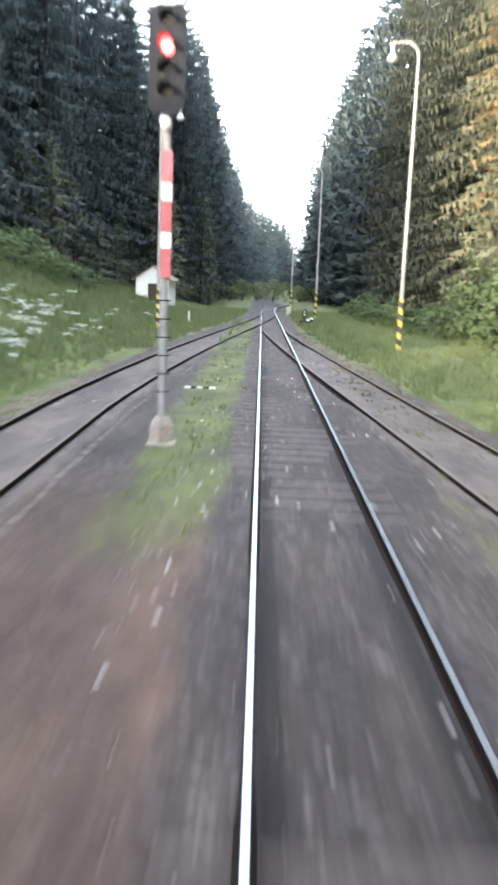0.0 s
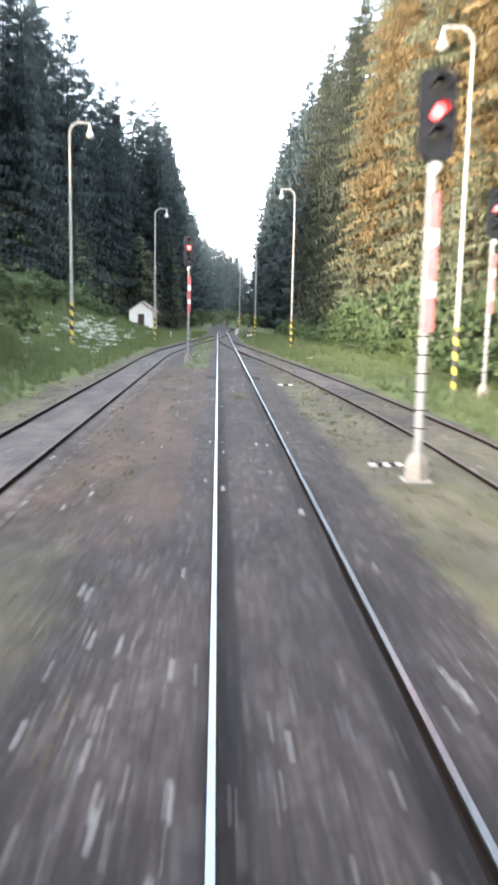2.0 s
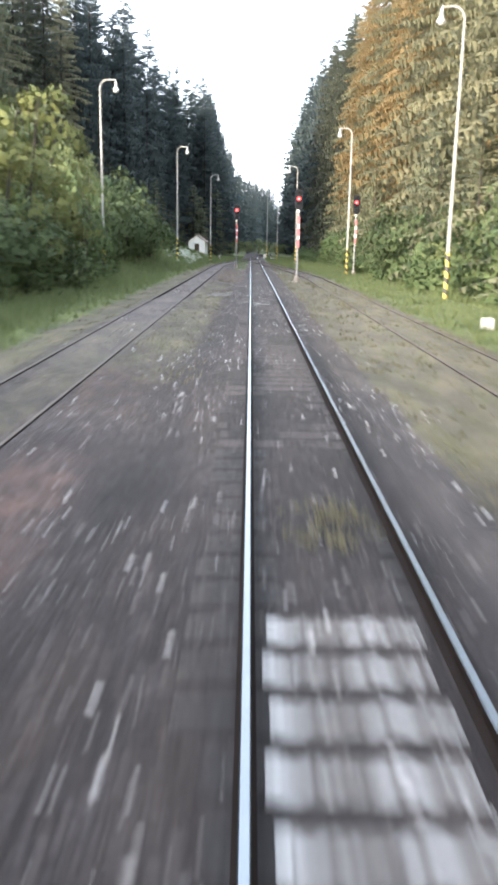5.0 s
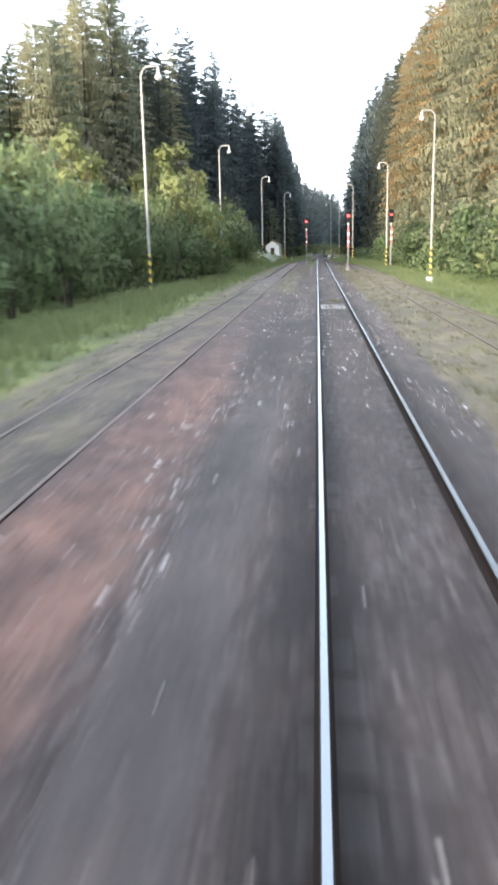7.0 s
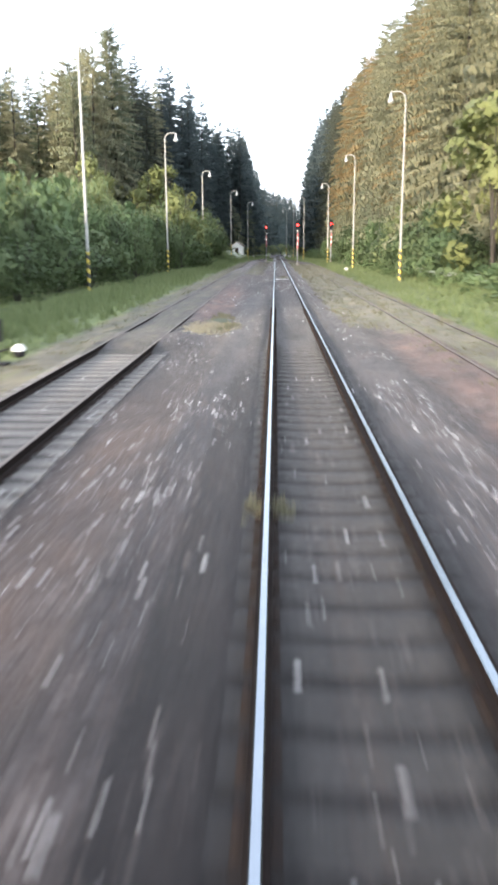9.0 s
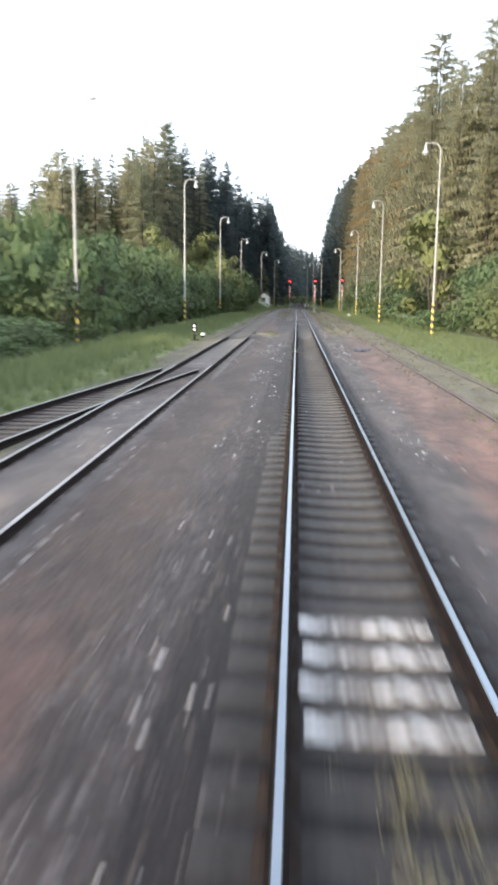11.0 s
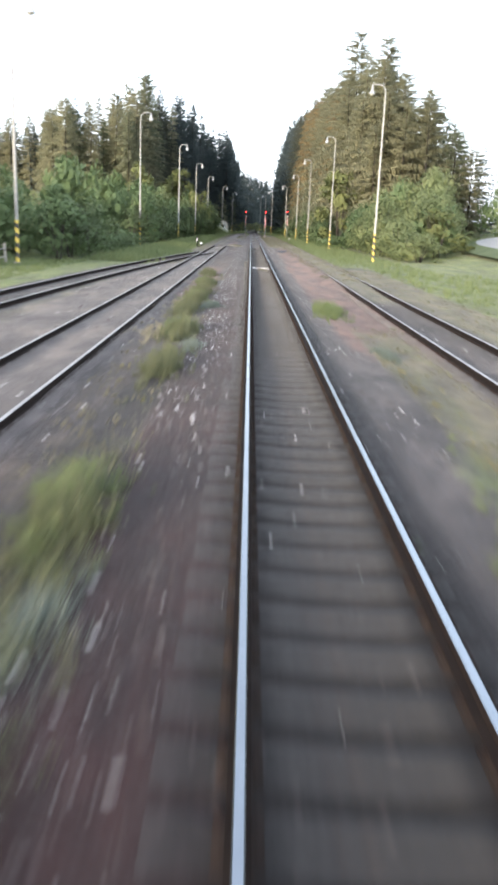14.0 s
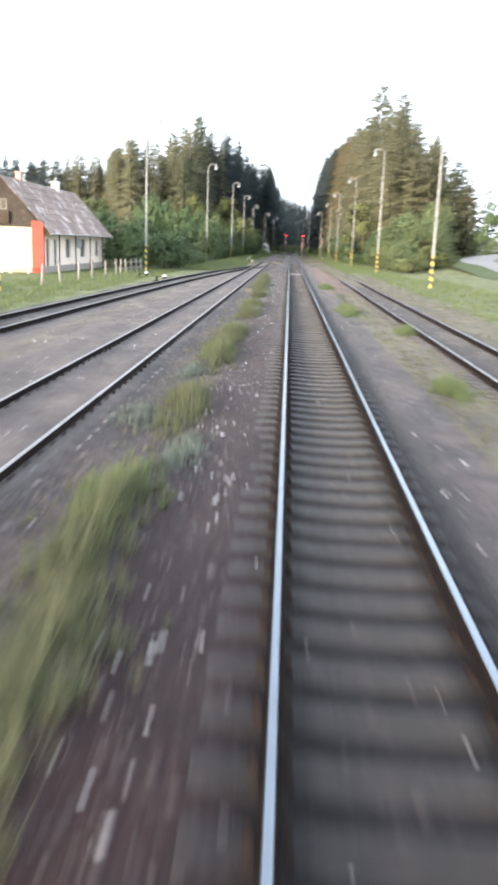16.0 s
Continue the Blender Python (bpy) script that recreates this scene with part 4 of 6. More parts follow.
    for k in range(5):
        box(bm, (xm - 0.75, y0 - 0.32, 3.95 + 0.2 * k), (xm + 0.75, y0 - 0.28, 4.1 + 0.2 * k))
    for sx in (xm - 0.75, xm + 0.7):
        box(bm, (sx, y0 - 0.28, 3.95), (sx + 0.05, y0 + 0.04, 4.9))
    box(bm, (xm - 0.7, y0 - 0.28, 3.9), (xm + 0.7, y0 + 0.04, 3.96))
    part("attic_balcony", bm, M_WOOD_DARK, house, "small dark wooden attic balcony")
    # roof slopes of overlapping sheet courses
    for s, xe in ((1, hx + 0.75), (-1, wx - 0.75)):
        slope = new("roof_slope")
        slope.parent = house
        sl = Vector((xe - xm, 0, e - 0.45 - r))
        nrm = Vector((-sl.z * s, 0, sl.x * s)).normalized()
        rows, cols = 8, 14
        for i in range(rows):
            for j in range(cols):
                bm = bmesh.new()
                p0 = Vector((xm, 0, r)) + sl * (i / rows)
                p1 = Vector((xm, 0, r)) + sl * ((i + 1.12) / rows)
                a = y0 - 0.5 + (y1 - y0 + 1.0) * j / cols
                b = y0 - 0.5 + (y1 - y0 + 1.0) * (j + 1) / cols - 0.015
                lift = 0.02 + 0.012 * random.random()
                vs = [bm.verts.new(p + nrm * o + Vector((0, yy, 0))) for o in (0.0, 0.035) for yy in (a, b) for p in (p0, p1 + nrm * lift)]
                for q in ((0, 1, 3, 2), (4, 6, 7, 5), (0, 4, 5, 1), (2, 3, 7, 6), (0, 2, 6, 4), (1, 5, 7, 3)):
                    bm.faces.new([vs[k] for k in q])
                bmesh.ops.recalc_face_normals(bm, faces=bm.faces)
                part("roof_sheet", bm, M_ROOF, slope)
    for a, b, lo, hi in openings:
        if lo > 0:
            wd = new("window")
            wd.parent = house
            bm = bmesh.new()
            for q in (((hx - 0.2, a, lo), (hx - 0.12, a + 0.08, hi)), ((hx - 0.2, b - 0.08, lo), (hx - 0.12, b, hi)), ((hx - 0.2, a + 0.08, lo), (hx - 0.12, b - 0.08, lo + 0.08)), ((hx - 0.2, a + 0.08, hi - 0.08), (hx - 0.12, b - 0.08, hi)), ((hx - 0.2, (a + b) / 2 - 0.03, lo + 0.08), (hx - 0.12, (a + b) / 2 + 0.03, hi - 0.08))):
                box(bm, *q)
            part("window_frame", bm, M_WHITE, wd)
            bm = bmesh.new()
            box(bm, (hx - 0.18, a + 0.08, lo + 0.08), (hx - 0.16, b - 0.08, hi - 0.08))
            part("pane", bm, M_GLASS_DARK, wd)
        else:
            bm = bmesh.new()
            box(bm, (hx - 0.2, a, z), (hx - 0.14, b, hi))
            part("door", bm, M_WOOD_DARK, house, "dark wooden house door")
    for yy in (-210.4, -204.6, -198.7, -192.9, -189.4):
        bm = bmesh.new()
        box(bm, (hx + 0.5, yy - 0.05, z), (hx + 0.6, yy + 0.05, e - 0.4), 0.01)
        part("veranda_post", bm, M_WOOD_DARK, house)
    bm = bmesh.new()
    box(bm, (hx + 0.003, y0 + 0.02, z), (hx + 0.06, y1, 0.35), 0.01)
    part("plinth", bm, M_CONCRETE, house, "grey plinth along the wall foot")
    bm = bmesh.new()
    box(bm, (hx + 0.48, y0 + 1.0, e - 0.4), (hx + 0.62, y1, e - 0.28), 0.01)
    part("veranda_beam", bm, M_WOOD_DARK, house)
    for cy, w in ((-208.5, 0.24), (-196.5, 0.36)):
        bm = bmesh.new()
        box(bm, (xm - w, cy - w, r - 0.5), (xm + w, cy + w, r + 0.6), 0.02)
        box(bm, (xm - w - 0.07, cy - w - 0.07, r + 0.6), (xm + w + 0.07, cy + w + 0.07, r + 0.7))
        stack = part("chimney", bm, M_PLASTER_WHITE if cy > -200 else M_BRICK_PALE, house)
        if cy > -200:
            bm = bmesh.new()
            lathe(bm, [(0.09, r + 0.68), (0.09, r + 0.98), (0.17, r + 1.0), (0.02, r + 1.12)], 10, (xm, cy, 0))
            part("cowl", bm, M_GALV, stack, "small metal chimney cowl")
    bm = bmesh.new()
    tube(bm, [(hx + 0.79, y0 - 0.4, e - 0.5), (hx + 0.79, y1 + 0.4, e - 0.52)], [0.07, 0.07], 8)
    part("gutter", bm, M_GALV, house)


build_house()


# ---- trees ----
def conifer_crown(rng, h, r, whorl, arms, steps, droop, bare, shape=0.8, broad=1.0, fine=1.0):
    """Whorls of drooping boughs, each a spine fringed with narrow sprays."""
    V, F = [], []
    z = bare * h
    n = 0
    while z < h - 0.35:
        k = 1 - z / h
        reach = r * (k ** shape) * (0.55 + 0.45 * min(1, (z / h - bare) / 0.12 + 0.3)) + 0.15
        for a in range(max(5, int(arms * (0.5 + 0.5 * k)))):
            if rng.random() < 0.08:
                continue
            az = 2 * math.pi * (a + rng.random() * 0.9) / max(5, int(arms * (0.5 + 0.5 * k))) + z * 2.1
            L = reach * rng.uniform(0.6, 1.15)
            lift = rng.uniform(-0.1, 0.2) + 0.5 * (1 - k) ** 2
            dr = droop * rng.uniform(0.7, 1.3)
            ca, sa = math.cos(az), math.sin(az)
            s = np.linspace(0.12, 1, steps + 1)
            px = L * s
            pz = z + rng.uniform(-0.6, 0.6) + L * (lift * s - dr * s * s + 0.25 * dr * s ** 4)
            for i in range(steps):
                w = fine * (0.28 * L * (1 - 0.75 * s[i]) + 0.34) * rng.uniform(0.7, 1.3)
                seg = px[i + 1] - px[i]
                gz = (pz[i + 1] - pz[i]) / max(seg, 0.05)
                for side in (-1, 1):
                    bx, bz = px[i], pz[i]
                    wd = min(seg * 0.75, broad * (0.16 + 0.10 * w))
                    j = rng.random() * seg * 0.5
                    q = bx + j
                    out = [(q, 0, bz + gz * j), (q + wd, 0, bz + gz * (j + wd)), (q + 0.55 * w, side * w, bz + gz * j - w * rng.uniform(0.1, 0.5))]
                    j = rng.random() * seg * 0.5
                    q = bx + j
                    o = side * rng.uniform(0.0, 0.35) * w
                    hang = [(q, o * 0.5, bz + gz * j), (q + wd * 1.1, o * 0.5, bz + gz * (j + wd)), (q + 0.2 * wd, o, bz + gz * j - w * rng.uniform(0.5, 1.15))]
                    for tri in (out, hang):
                        for x, y, zz in tri:
                            V.append((x * ca - y * sa, x * sa + y * ca, zz))
                        F.append((n, n + 1, n + 2))
                        n += 3
        z += whorl * rng.uniform(0.75, 1.25) * (0.46 + 0.74 * k)
    # leader
    for a in range(3):
        az = a * 2.1
        V += [(0, 0, h + 0.5), (0.16 * math.cos(az), 0.16 * math.sin(az), h - 0.9), (0.16 * math.cos(az + 2.1), 0.16 * math.sin(az + 2.1), h - 0.9)]
        F.append((n, n + 1, n + 2))
        n += 3
    return np.array(V), np.array(F)


def trunk_mesh(name, h, r0, material):
    bm = bmesh.new()
    tube(bm, [(0, 0, -0.6), (0.02, 0, h * 0.02), (0.05, 0.03, h * 0.3), (-0.04, 0.02, h * 0.6), (0, 0, h * 0.98)], [r0 * 1.35, r0, r0 * 0.75, r0 * 0.45, 0.03], 8)
    me = bpy.data.meshes.new(name)
    bm.to_mesh(me)
    bm.free()
    me.materials.append(material)
    return me


def conifer_kind(seed, h, r, whorl, arms, steps, droop, bare, needles, shape=0.8, broad=1.0, fine=1.0):
    rng = random.Random(seed)
    v, f = conifer_crown(rng, h, r, whorl, arms, steps, droop, bare, shape, broad, fine)
    puff = np.stack([v[:, 0], v[:, 1], 0.25 * np.hypot(v[:, 0], v[:, 1]) + 0.3], 1)
    return array_mesh("crown", v, f, needles, puff), trunk_mesh("trunk", h, 0.011 * h, M_BARK)


KINDS = {
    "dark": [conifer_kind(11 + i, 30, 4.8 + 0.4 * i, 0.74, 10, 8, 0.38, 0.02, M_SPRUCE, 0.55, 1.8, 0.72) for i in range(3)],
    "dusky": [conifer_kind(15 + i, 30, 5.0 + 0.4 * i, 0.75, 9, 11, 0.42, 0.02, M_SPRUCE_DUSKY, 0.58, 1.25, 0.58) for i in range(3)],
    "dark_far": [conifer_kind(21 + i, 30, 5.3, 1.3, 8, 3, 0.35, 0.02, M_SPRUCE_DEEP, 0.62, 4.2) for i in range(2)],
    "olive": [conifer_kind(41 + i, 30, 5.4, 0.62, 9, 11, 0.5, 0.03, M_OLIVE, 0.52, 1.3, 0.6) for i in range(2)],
    "larch": [conifer_kind(51 + i, 30, 5.2 + 0.4 * i, 0.64, 10, 11, 0.6, 0.2, M_SUN_GILT, 0.5, 1.2, 0.52) for i in range(3)],
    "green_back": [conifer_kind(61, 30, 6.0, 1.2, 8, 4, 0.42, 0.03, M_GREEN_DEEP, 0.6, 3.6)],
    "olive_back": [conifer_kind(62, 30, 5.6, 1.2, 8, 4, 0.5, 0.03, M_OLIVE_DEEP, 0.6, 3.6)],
    "sun_gilt_back": [conifer_kind(63, 30, 5.6, 1.2, 8, 4, 0.6, 0.06, M_SUN_GILT_DEEP, 0.6, 3.6)],
    "near": [conifer_kind(75 + i, 30, 6.6, 0.68, 10, 10, 0.5, 0.03, M_OLIVE, 0.44, 1.4, 0.6) for i in range(2)],
    "spreading": [conifer_kind(71 + i, 30, 7.2, 0.85, 9, 7, 0.38, 0.05, (M_OLIVE, M_SPRUCE_GREEN)[i % 2], 0.42, 2.1, 0.8) for i in range(4)],
    "young": [conifer_kind(65 + i, 30, 9.5, 1.9, 8, 5, 0.4, 0.02, M_SPRUCE_GREEN, 0.6, 2.6, 0.8) for i in range(2)],
}
LABELS = {
    "dusky": "tall dusky green spruce with hanging boughs",
    "near": "tall olive-green spruce with dense hanging boughs", "spreading": "broad grey-green spruce with rounded dense top",
    "young": "young dark-green spruce under the tall edge trees",
    "green_back": "green spruce standing behind the edge trees", "olive_back": "olive-green spruce standing behind the edge trees", "sun_gilt_back": "conifer behind the edge trees, sunset gold painted into its needles",
    "dark": "tall dark spruce at the forest edge, bluish haze in its colour", "dark_far": "tall dark spruce deep in the railway cutting",
    "olive": "tall olive-green spruce with hanging boughs", "larch": "tall conifer with hanging boughs, sunset gold painted into its needles",
}


def plant(kind, x, y, top, rng, slim=1.0):
    """A conifer whose tip stands at the height top over the rails."""
    crown, trunk = rng.choice(KINDS[kind])
    z = float(land(x, y)) - 0.1
    s = (top - z) / 30.5
    across = (s if kind == "young" else s * (1 + 0.8 * (0.95 - s)) if s < 0.95 else s * 0.97) * slim
    m = pose(x, y, z, rng.uniform(-1.5, 1.5), rng.uniform(-1.5, 1.5), rng.uniform(0, 360)) @ Matrix.Diagonal((across * rng.uniform(0.9, 1.12),) * 2 + (s, 1))
    t = empty("conifer", m, LABELS[kind], "tree", "trees of the forest edge")
    for nm, me in (("trunk", trunk), ("crown", crown)):
        o = new(nm, me)
        o.parent = t


def along(knots, y):
    """Place across the line and height of the tips of a forest edge."""
    ky = [k[0] for k in knots]
    return float(np.interp(y, ky, [k[1] for k in knots])), float(np.interp(y, ky, [k[2] for k in knots]))


EDGE_RIGHT = [(-60, 18.2, 34), (-45, 19.0, 36), (-30, 19.6, 38.5), (0, 19.6, 41.5), (21, 19.6, 42.5), (81, 19.3, 47), (100, 18.6, 48.5), (150, 16.6, 50), (200, 15.2, 47.5), (253, 14.8, 40), (320, 20.0, 37.5), (405, 26.0, 37)]
EDGE_LEFT = [(17, -33.0, 46.0), (40, -29.0, 44.5), (70, -25.5, 45), (92, -21.5, 42.5), (110, -18.7, 41.5), (126, -13.8, 42.5), (160, -12.6, 40.5), (200, -12.0, 40), (260, -11.2, 41), (345, -9.5, 40), (455, 1.0, 41), (541, 9.0, 43), (600, 16.0, 46)]
BACK_KIND = {"dusky": "dark_far", "dark": "dark_far", "near": "olive_back", "spreading": "green_back", "dark_far": "dark_far", "larch": "sun_gilt_back", "olive": "olive_back"}

rng = random.Random(5)
# right-hand forest edge
y = 405.0
while y > -60:
    edge, top = along(EDGE_RIGHT, y)
    # evening sun and shade along this edge are put into needle colours
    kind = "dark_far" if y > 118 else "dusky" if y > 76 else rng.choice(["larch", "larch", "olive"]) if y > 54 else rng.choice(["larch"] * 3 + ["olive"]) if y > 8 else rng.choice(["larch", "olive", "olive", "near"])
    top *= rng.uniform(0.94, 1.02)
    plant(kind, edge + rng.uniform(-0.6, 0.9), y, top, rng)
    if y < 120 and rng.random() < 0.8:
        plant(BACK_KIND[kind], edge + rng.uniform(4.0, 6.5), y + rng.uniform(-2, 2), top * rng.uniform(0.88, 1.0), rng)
    if y < 95 and rng.random() < 0.8:
        plant("young", edge - rng.uniform(3.4, 5.6), y + rng.uniform(-2, 2), rng.uniform(8, 15), rng)
    y -= rng.uniform(3.8, 5.6) if y < 170 else rng.uniform(5.0, 7.5)
# the end of the right-hand wood, with two tall thin-topped spruces
for x, y, top in ((19.0, -53, 37), (22.2, -70, 38), (24.2, -79, 36), (26.4, -93, 31), (17.6, -66, 31.5), (18.6, -74, 32.5), (20.2, -82, 33.5), (21.6, -93, 33), (19.2, -90, 27), (24.6, -98, 29), (22.2, -101, 26.5), (27.3, -110.8, 24), (29.2, -103, 25.5), (24.2, -106, 24), (31.0, -113, 19), (34.0, -114, 16), (20.0, -104, 20)):
    plant("near" if top > 28 else "spreading", x, y, top, rng)
plant("near", 20.9, -61.0, 44.6, rng, 0.85)
plant("near", 23.6, -88.7, 37.6, rng, 1.0)
for i in range(12):
    plant(rng.choice(["green_back", "olive_back"]), rng.uniform(24, 42), rng.uniform(-96, -60), rng.uniform(22, 29), rng)
# left-hand forest edge
y = 600.0
while y > 17:
    edge, top = along(EDGE_LEFT, y)
    # the shaded stretch takes dark needles, so its shade sits in the colour
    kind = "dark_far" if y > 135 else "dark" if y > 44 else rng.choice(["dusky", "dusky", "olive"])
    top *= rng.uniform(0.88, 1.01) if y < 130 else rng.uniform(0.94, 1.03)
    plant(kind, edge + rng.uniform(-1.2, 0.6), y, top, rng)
    if y < 150 and rng.random() < 0.8:
        plant(BACK_KIND[kind], edge - rng.uniform(4.0, 7.5), y + rng.uniform(-2, 2), top * rng.uniform(0.88, 1.0), rng)
    if 40 < y < 130:
        plant("young", edge + rng.uniform(2.5, 5.0), y + rng.uniform(-2, 2), rng.uniform(9, 17), rng)
    y -= rng.uniform(4.0, 5.8) if y < 170 else rng.uniform(5.5, 8.5)
# single trees that stand out of the left-hand edge
for kind, x, y, top in (("dark", -13.6, 126.6, 42.8), ("dark", -18.7, 109.6, 41.5), ("dark", -20.2, 106.0, 41.0), ("dark", -24.8, 75.8, 45.8), ("spreading", -33.3, 16.9, 46.8), ("dark", -12.4, 120.5, 37), ("dark", -11.8, 134, 40), ("dark", -11.4, 145, 39.5), ("dark", -11.2, 157, 39.5), ("dark_far", -11.0, 172, 39), ("dark", -23.2, 66, 45), ("dark", -22.0, 84, 43.5), ("dark", -27.2, 52, 46)):
    plant(kind, x, y, top, rng, 0.8)
# where the left edge turns away from the line
for kx, ky, top in ((-36, 5, 40), (-35.5, -10, 32.5), (-39, 14, 42), (-40.5, -5, 34), (-45, 21, 41.2), (-46, -12, 33.5), (-50, 24, 40), (-51.2, -17, 34), (-54, 28, 39.5), (-57, -8, 32.5), (-58, 20, 37), (-62, 38, 41.2), (-63.2, 14, 33.5), (-66, 30, 36), (-69.5, 35.4, 35.2), (-75, 37, 35), (-82, 39, 34.5), (-88, 45, 33.5), (-94, 52, 33), (-100.5, 59, 33.8), (-108, 64, 32.5), (-116, 70, 33)):
    plant(rng.choice(["spreading", "spreading", "olive"]), kx, ky, top, rng)
    plant(rng.choice(["green_back", "olive_back"]), kx + rng.uniform(-4, 4), ky + rng.uniform(4, 9), top * rng.uniform(0.86, 0.97), rng)


def forest_stuff():
    """Woods behind the edge trees, too many to count."""
    VV, FF, PP, n = [], [], [], 0
    far = random.Random(9)
    base = [conifer_crown(random.Random(70 + i), 30, 5.4, 2.1, 6, 2, 0.35, 0.03, 0.7, 4.5, 1.2) for i in range(3)]
    spots = []
    for i in range(85):
        y = far.uniform(20, 330)
        e, top = along(EDGE_LEFT, y)
        spots.append((e - far.uniform(8, 26), y, top * far.uniform(0.74, 0.92)))
    for i in range(70):
        y = far.uniform(-60, 330)
        e, top = along(EDGE_RIGHT, y)
        spots.append((e + far.uniform(8, 24), y, top * far.uniform(0.74, 0.92)))
    for i in range(110):
        y = far.uniform(500, 680)
        spots.append((far.uniform(-0.04, 0.12) * y, y, far.uniform(26, 34) + float(land(0, y))))
    for i in range(30):
        y = far.uniform(45, 125)
        e, top = along(EDGE_LEFT, y)
        spots.append((e - far.uniform(5, 16), y, top * far.uniform(0.82, 0.95)))
    for i in range(90):
        spots.append((far.uniform(-160, -44), far.uniform(40, 110), far.uniform(29, 35)))
    for i in range(80):
        spots.append((far.uniform(-150, -66), far.uniform(34, 75), far.uniform(28.5, 33.5)))
    for i in range(24):
        spots.append((far.uniform(34, 80), far.uniform(-105, -40), far.uniform(14, 22)))
    for x, y, h in spots:
        v, f = far.choice(base)
        a, s = far.uniform(0, 6.28), (h - float(land(x, y))) / 30
        w = np.stack([1.15 * s * (v[:, 0] * math.cos(a) - v[:, 1] * math.sin(a)) + x, 1.15 * s * (v[:, 0] * math.sin(a) + v[:, 1] * math.cos(a)) + y, s * v[:, 2] + float(land(x, y))], 1)
        VV.append(w)
        FF.append(f + n)
        PP.append(np.stack([w[:, 0] - x, w[:, 1] - y, np.full(len(w), 0.8)], 1))
        n += len(w)
    ob = new("forest", array_mesh("forest", np.concatenate(VV), np.concatenate(FF), M_SPRUCE_DEEP, np.concatenate(PP)))
    tagged(ob, "dense dark spruce forest behind the edge trees", "forest", kind="stuff")


forest_stuff()


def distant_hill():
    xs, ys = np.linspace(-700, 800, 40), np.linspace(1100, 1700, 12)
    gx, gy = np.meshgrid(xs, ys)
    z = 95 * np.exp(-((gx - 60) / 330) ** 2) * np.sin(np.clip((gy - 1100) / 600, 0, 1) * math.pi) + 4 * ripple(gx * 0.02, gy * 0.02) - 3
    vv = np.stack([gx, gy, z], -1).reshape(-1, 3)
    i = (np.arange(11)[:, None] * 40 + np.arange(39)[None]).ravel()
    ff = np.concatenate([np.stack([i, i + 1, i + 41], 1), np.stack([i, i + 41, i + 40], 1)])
    tagged(new("backdrop_hill", array_mesh("backdrop_hill", vv, ff, M_HILL)), "wooded hill far beyond the line, haze painted into its colour", "hill", kind="structure")


distant_hill()


# ---- shrubs ----
def shrub_foliage(rng, w, h, clumps, leaves, size):
    """Leaf sprays gathered in clumps, with gaps between them."""
    g = np.random.default_rng(rng.randrange(10 ** 6))
    P, N = [], []
    for i in range(clumps):
        a, rr, zz = rng.uniform(0, 6.28), math.sqrt(rng.random()), rng.random()
        rad = w * rr * (1.0 - 0.55 * zz ** 2)
        c = np.array([rad * math.cos(a), rad * math.sin(a), 0.12 * h + 0.83 * h * zz * (1 - 0.35 * rr)])
        s = rng.uniform(0.26, 0.42) * min(w, h * 0.5)
        d = g.normal(size=(leaves, 3))
        d /= np.linalg.norm(d, axis=1)[:, None]
        q = c + d * s * g.uniform(0.45, 1.05, (leaves, 1)) * np.array([1, 1, 0.8])
        q[:, 2] = np.maximum(q[:, 2], 0.08)
        P.append(q)
        N.append(d)
    P, N = np.concatenate(P), np.concatenate(N)
    n = len(P)
    u = np.cross(N + g.normal(scale=0.6, size=(n, 3)), g.normal(size=(n, 3)))
    u /= np.linalg.norm(u, axis=1)[:, None] + 1e-6
    v = np.cross(N + g.normal(scale=0.5, size=(n, 3)), u)
    v /= np.linalg.norm(v, axis=1)[:, None] + 1e-6
    sz = size * g.uniform(0.6, 1.3, (n, 1))
    verts = np.stack([P - u * sz, P + v * sz * 0.55, P + u * sz, P - v * sz * 0.55], 1).reshape(-1, 3)
    i = np.arange(n)[:, None] * 4
    tris = np.concatenate([i + np.array([[0, 1, 2]]), i + np.array([[0, 2, 3]])])
    return verts, tris


def shrub_stems(rng, w, h):
    bm = bmesh.new()
    for i in range(6):
        a = rng.uniform(0, 6.28)
        r = w * rng.uniform(0.25, 0.6)
        tube(bm, [(0.1 * math.cos(a), 0.1 * math.sin(a), -0.3), (r * 0.45 * math.cos(a), r * 0.45 * math.sin(a), h * 0.35), (r * math.cos(a + 0.2), r * math.sin(a + 0.2), h * 0.75)], [0.07, 0.05, 0.015], 5)
    me = bpy.data.meshes.new("trunk")
    bm.to_mesh(me)
    bm.free()
    me.materials.append(M_BARK)
    return me


def shrub_kind(seed, w, h, clumps, leaves, size, material):
    r = random.Random(seed)
    v, f = shrub_foliage(r, w, h, clumps, leaves, size)
    return array_mesh("foliage", v, f, material, v * np.array([1 / w, 1 / w, 1.6 / h]) - np.array([0, 0, 0.35])), shrub_stems(r, w, h)


SHRUBS = {
    "green": [shrub_kind(80 + i, 3.0, 6.0, 26, 42, 0.225, M_LEAF) for i in range(3)],
    "deep": [shrub_kind(90 + i, 3.0, 6.0, 26, 42, 0.225, M_LEAF_DARK) for i in range(3)],
    "yellow": [shrub_kind(100 + i, 2.6, 9.0, 28, 60, 0.22, M_LEAF_YELLOW) for i in range(2)],
    "light": [shrub_kind(120 + i, 3.0, 6.0, 32, 50, 0.185, M_LEAF_LIGHT) for i in range(2)],
    "low": [],
}
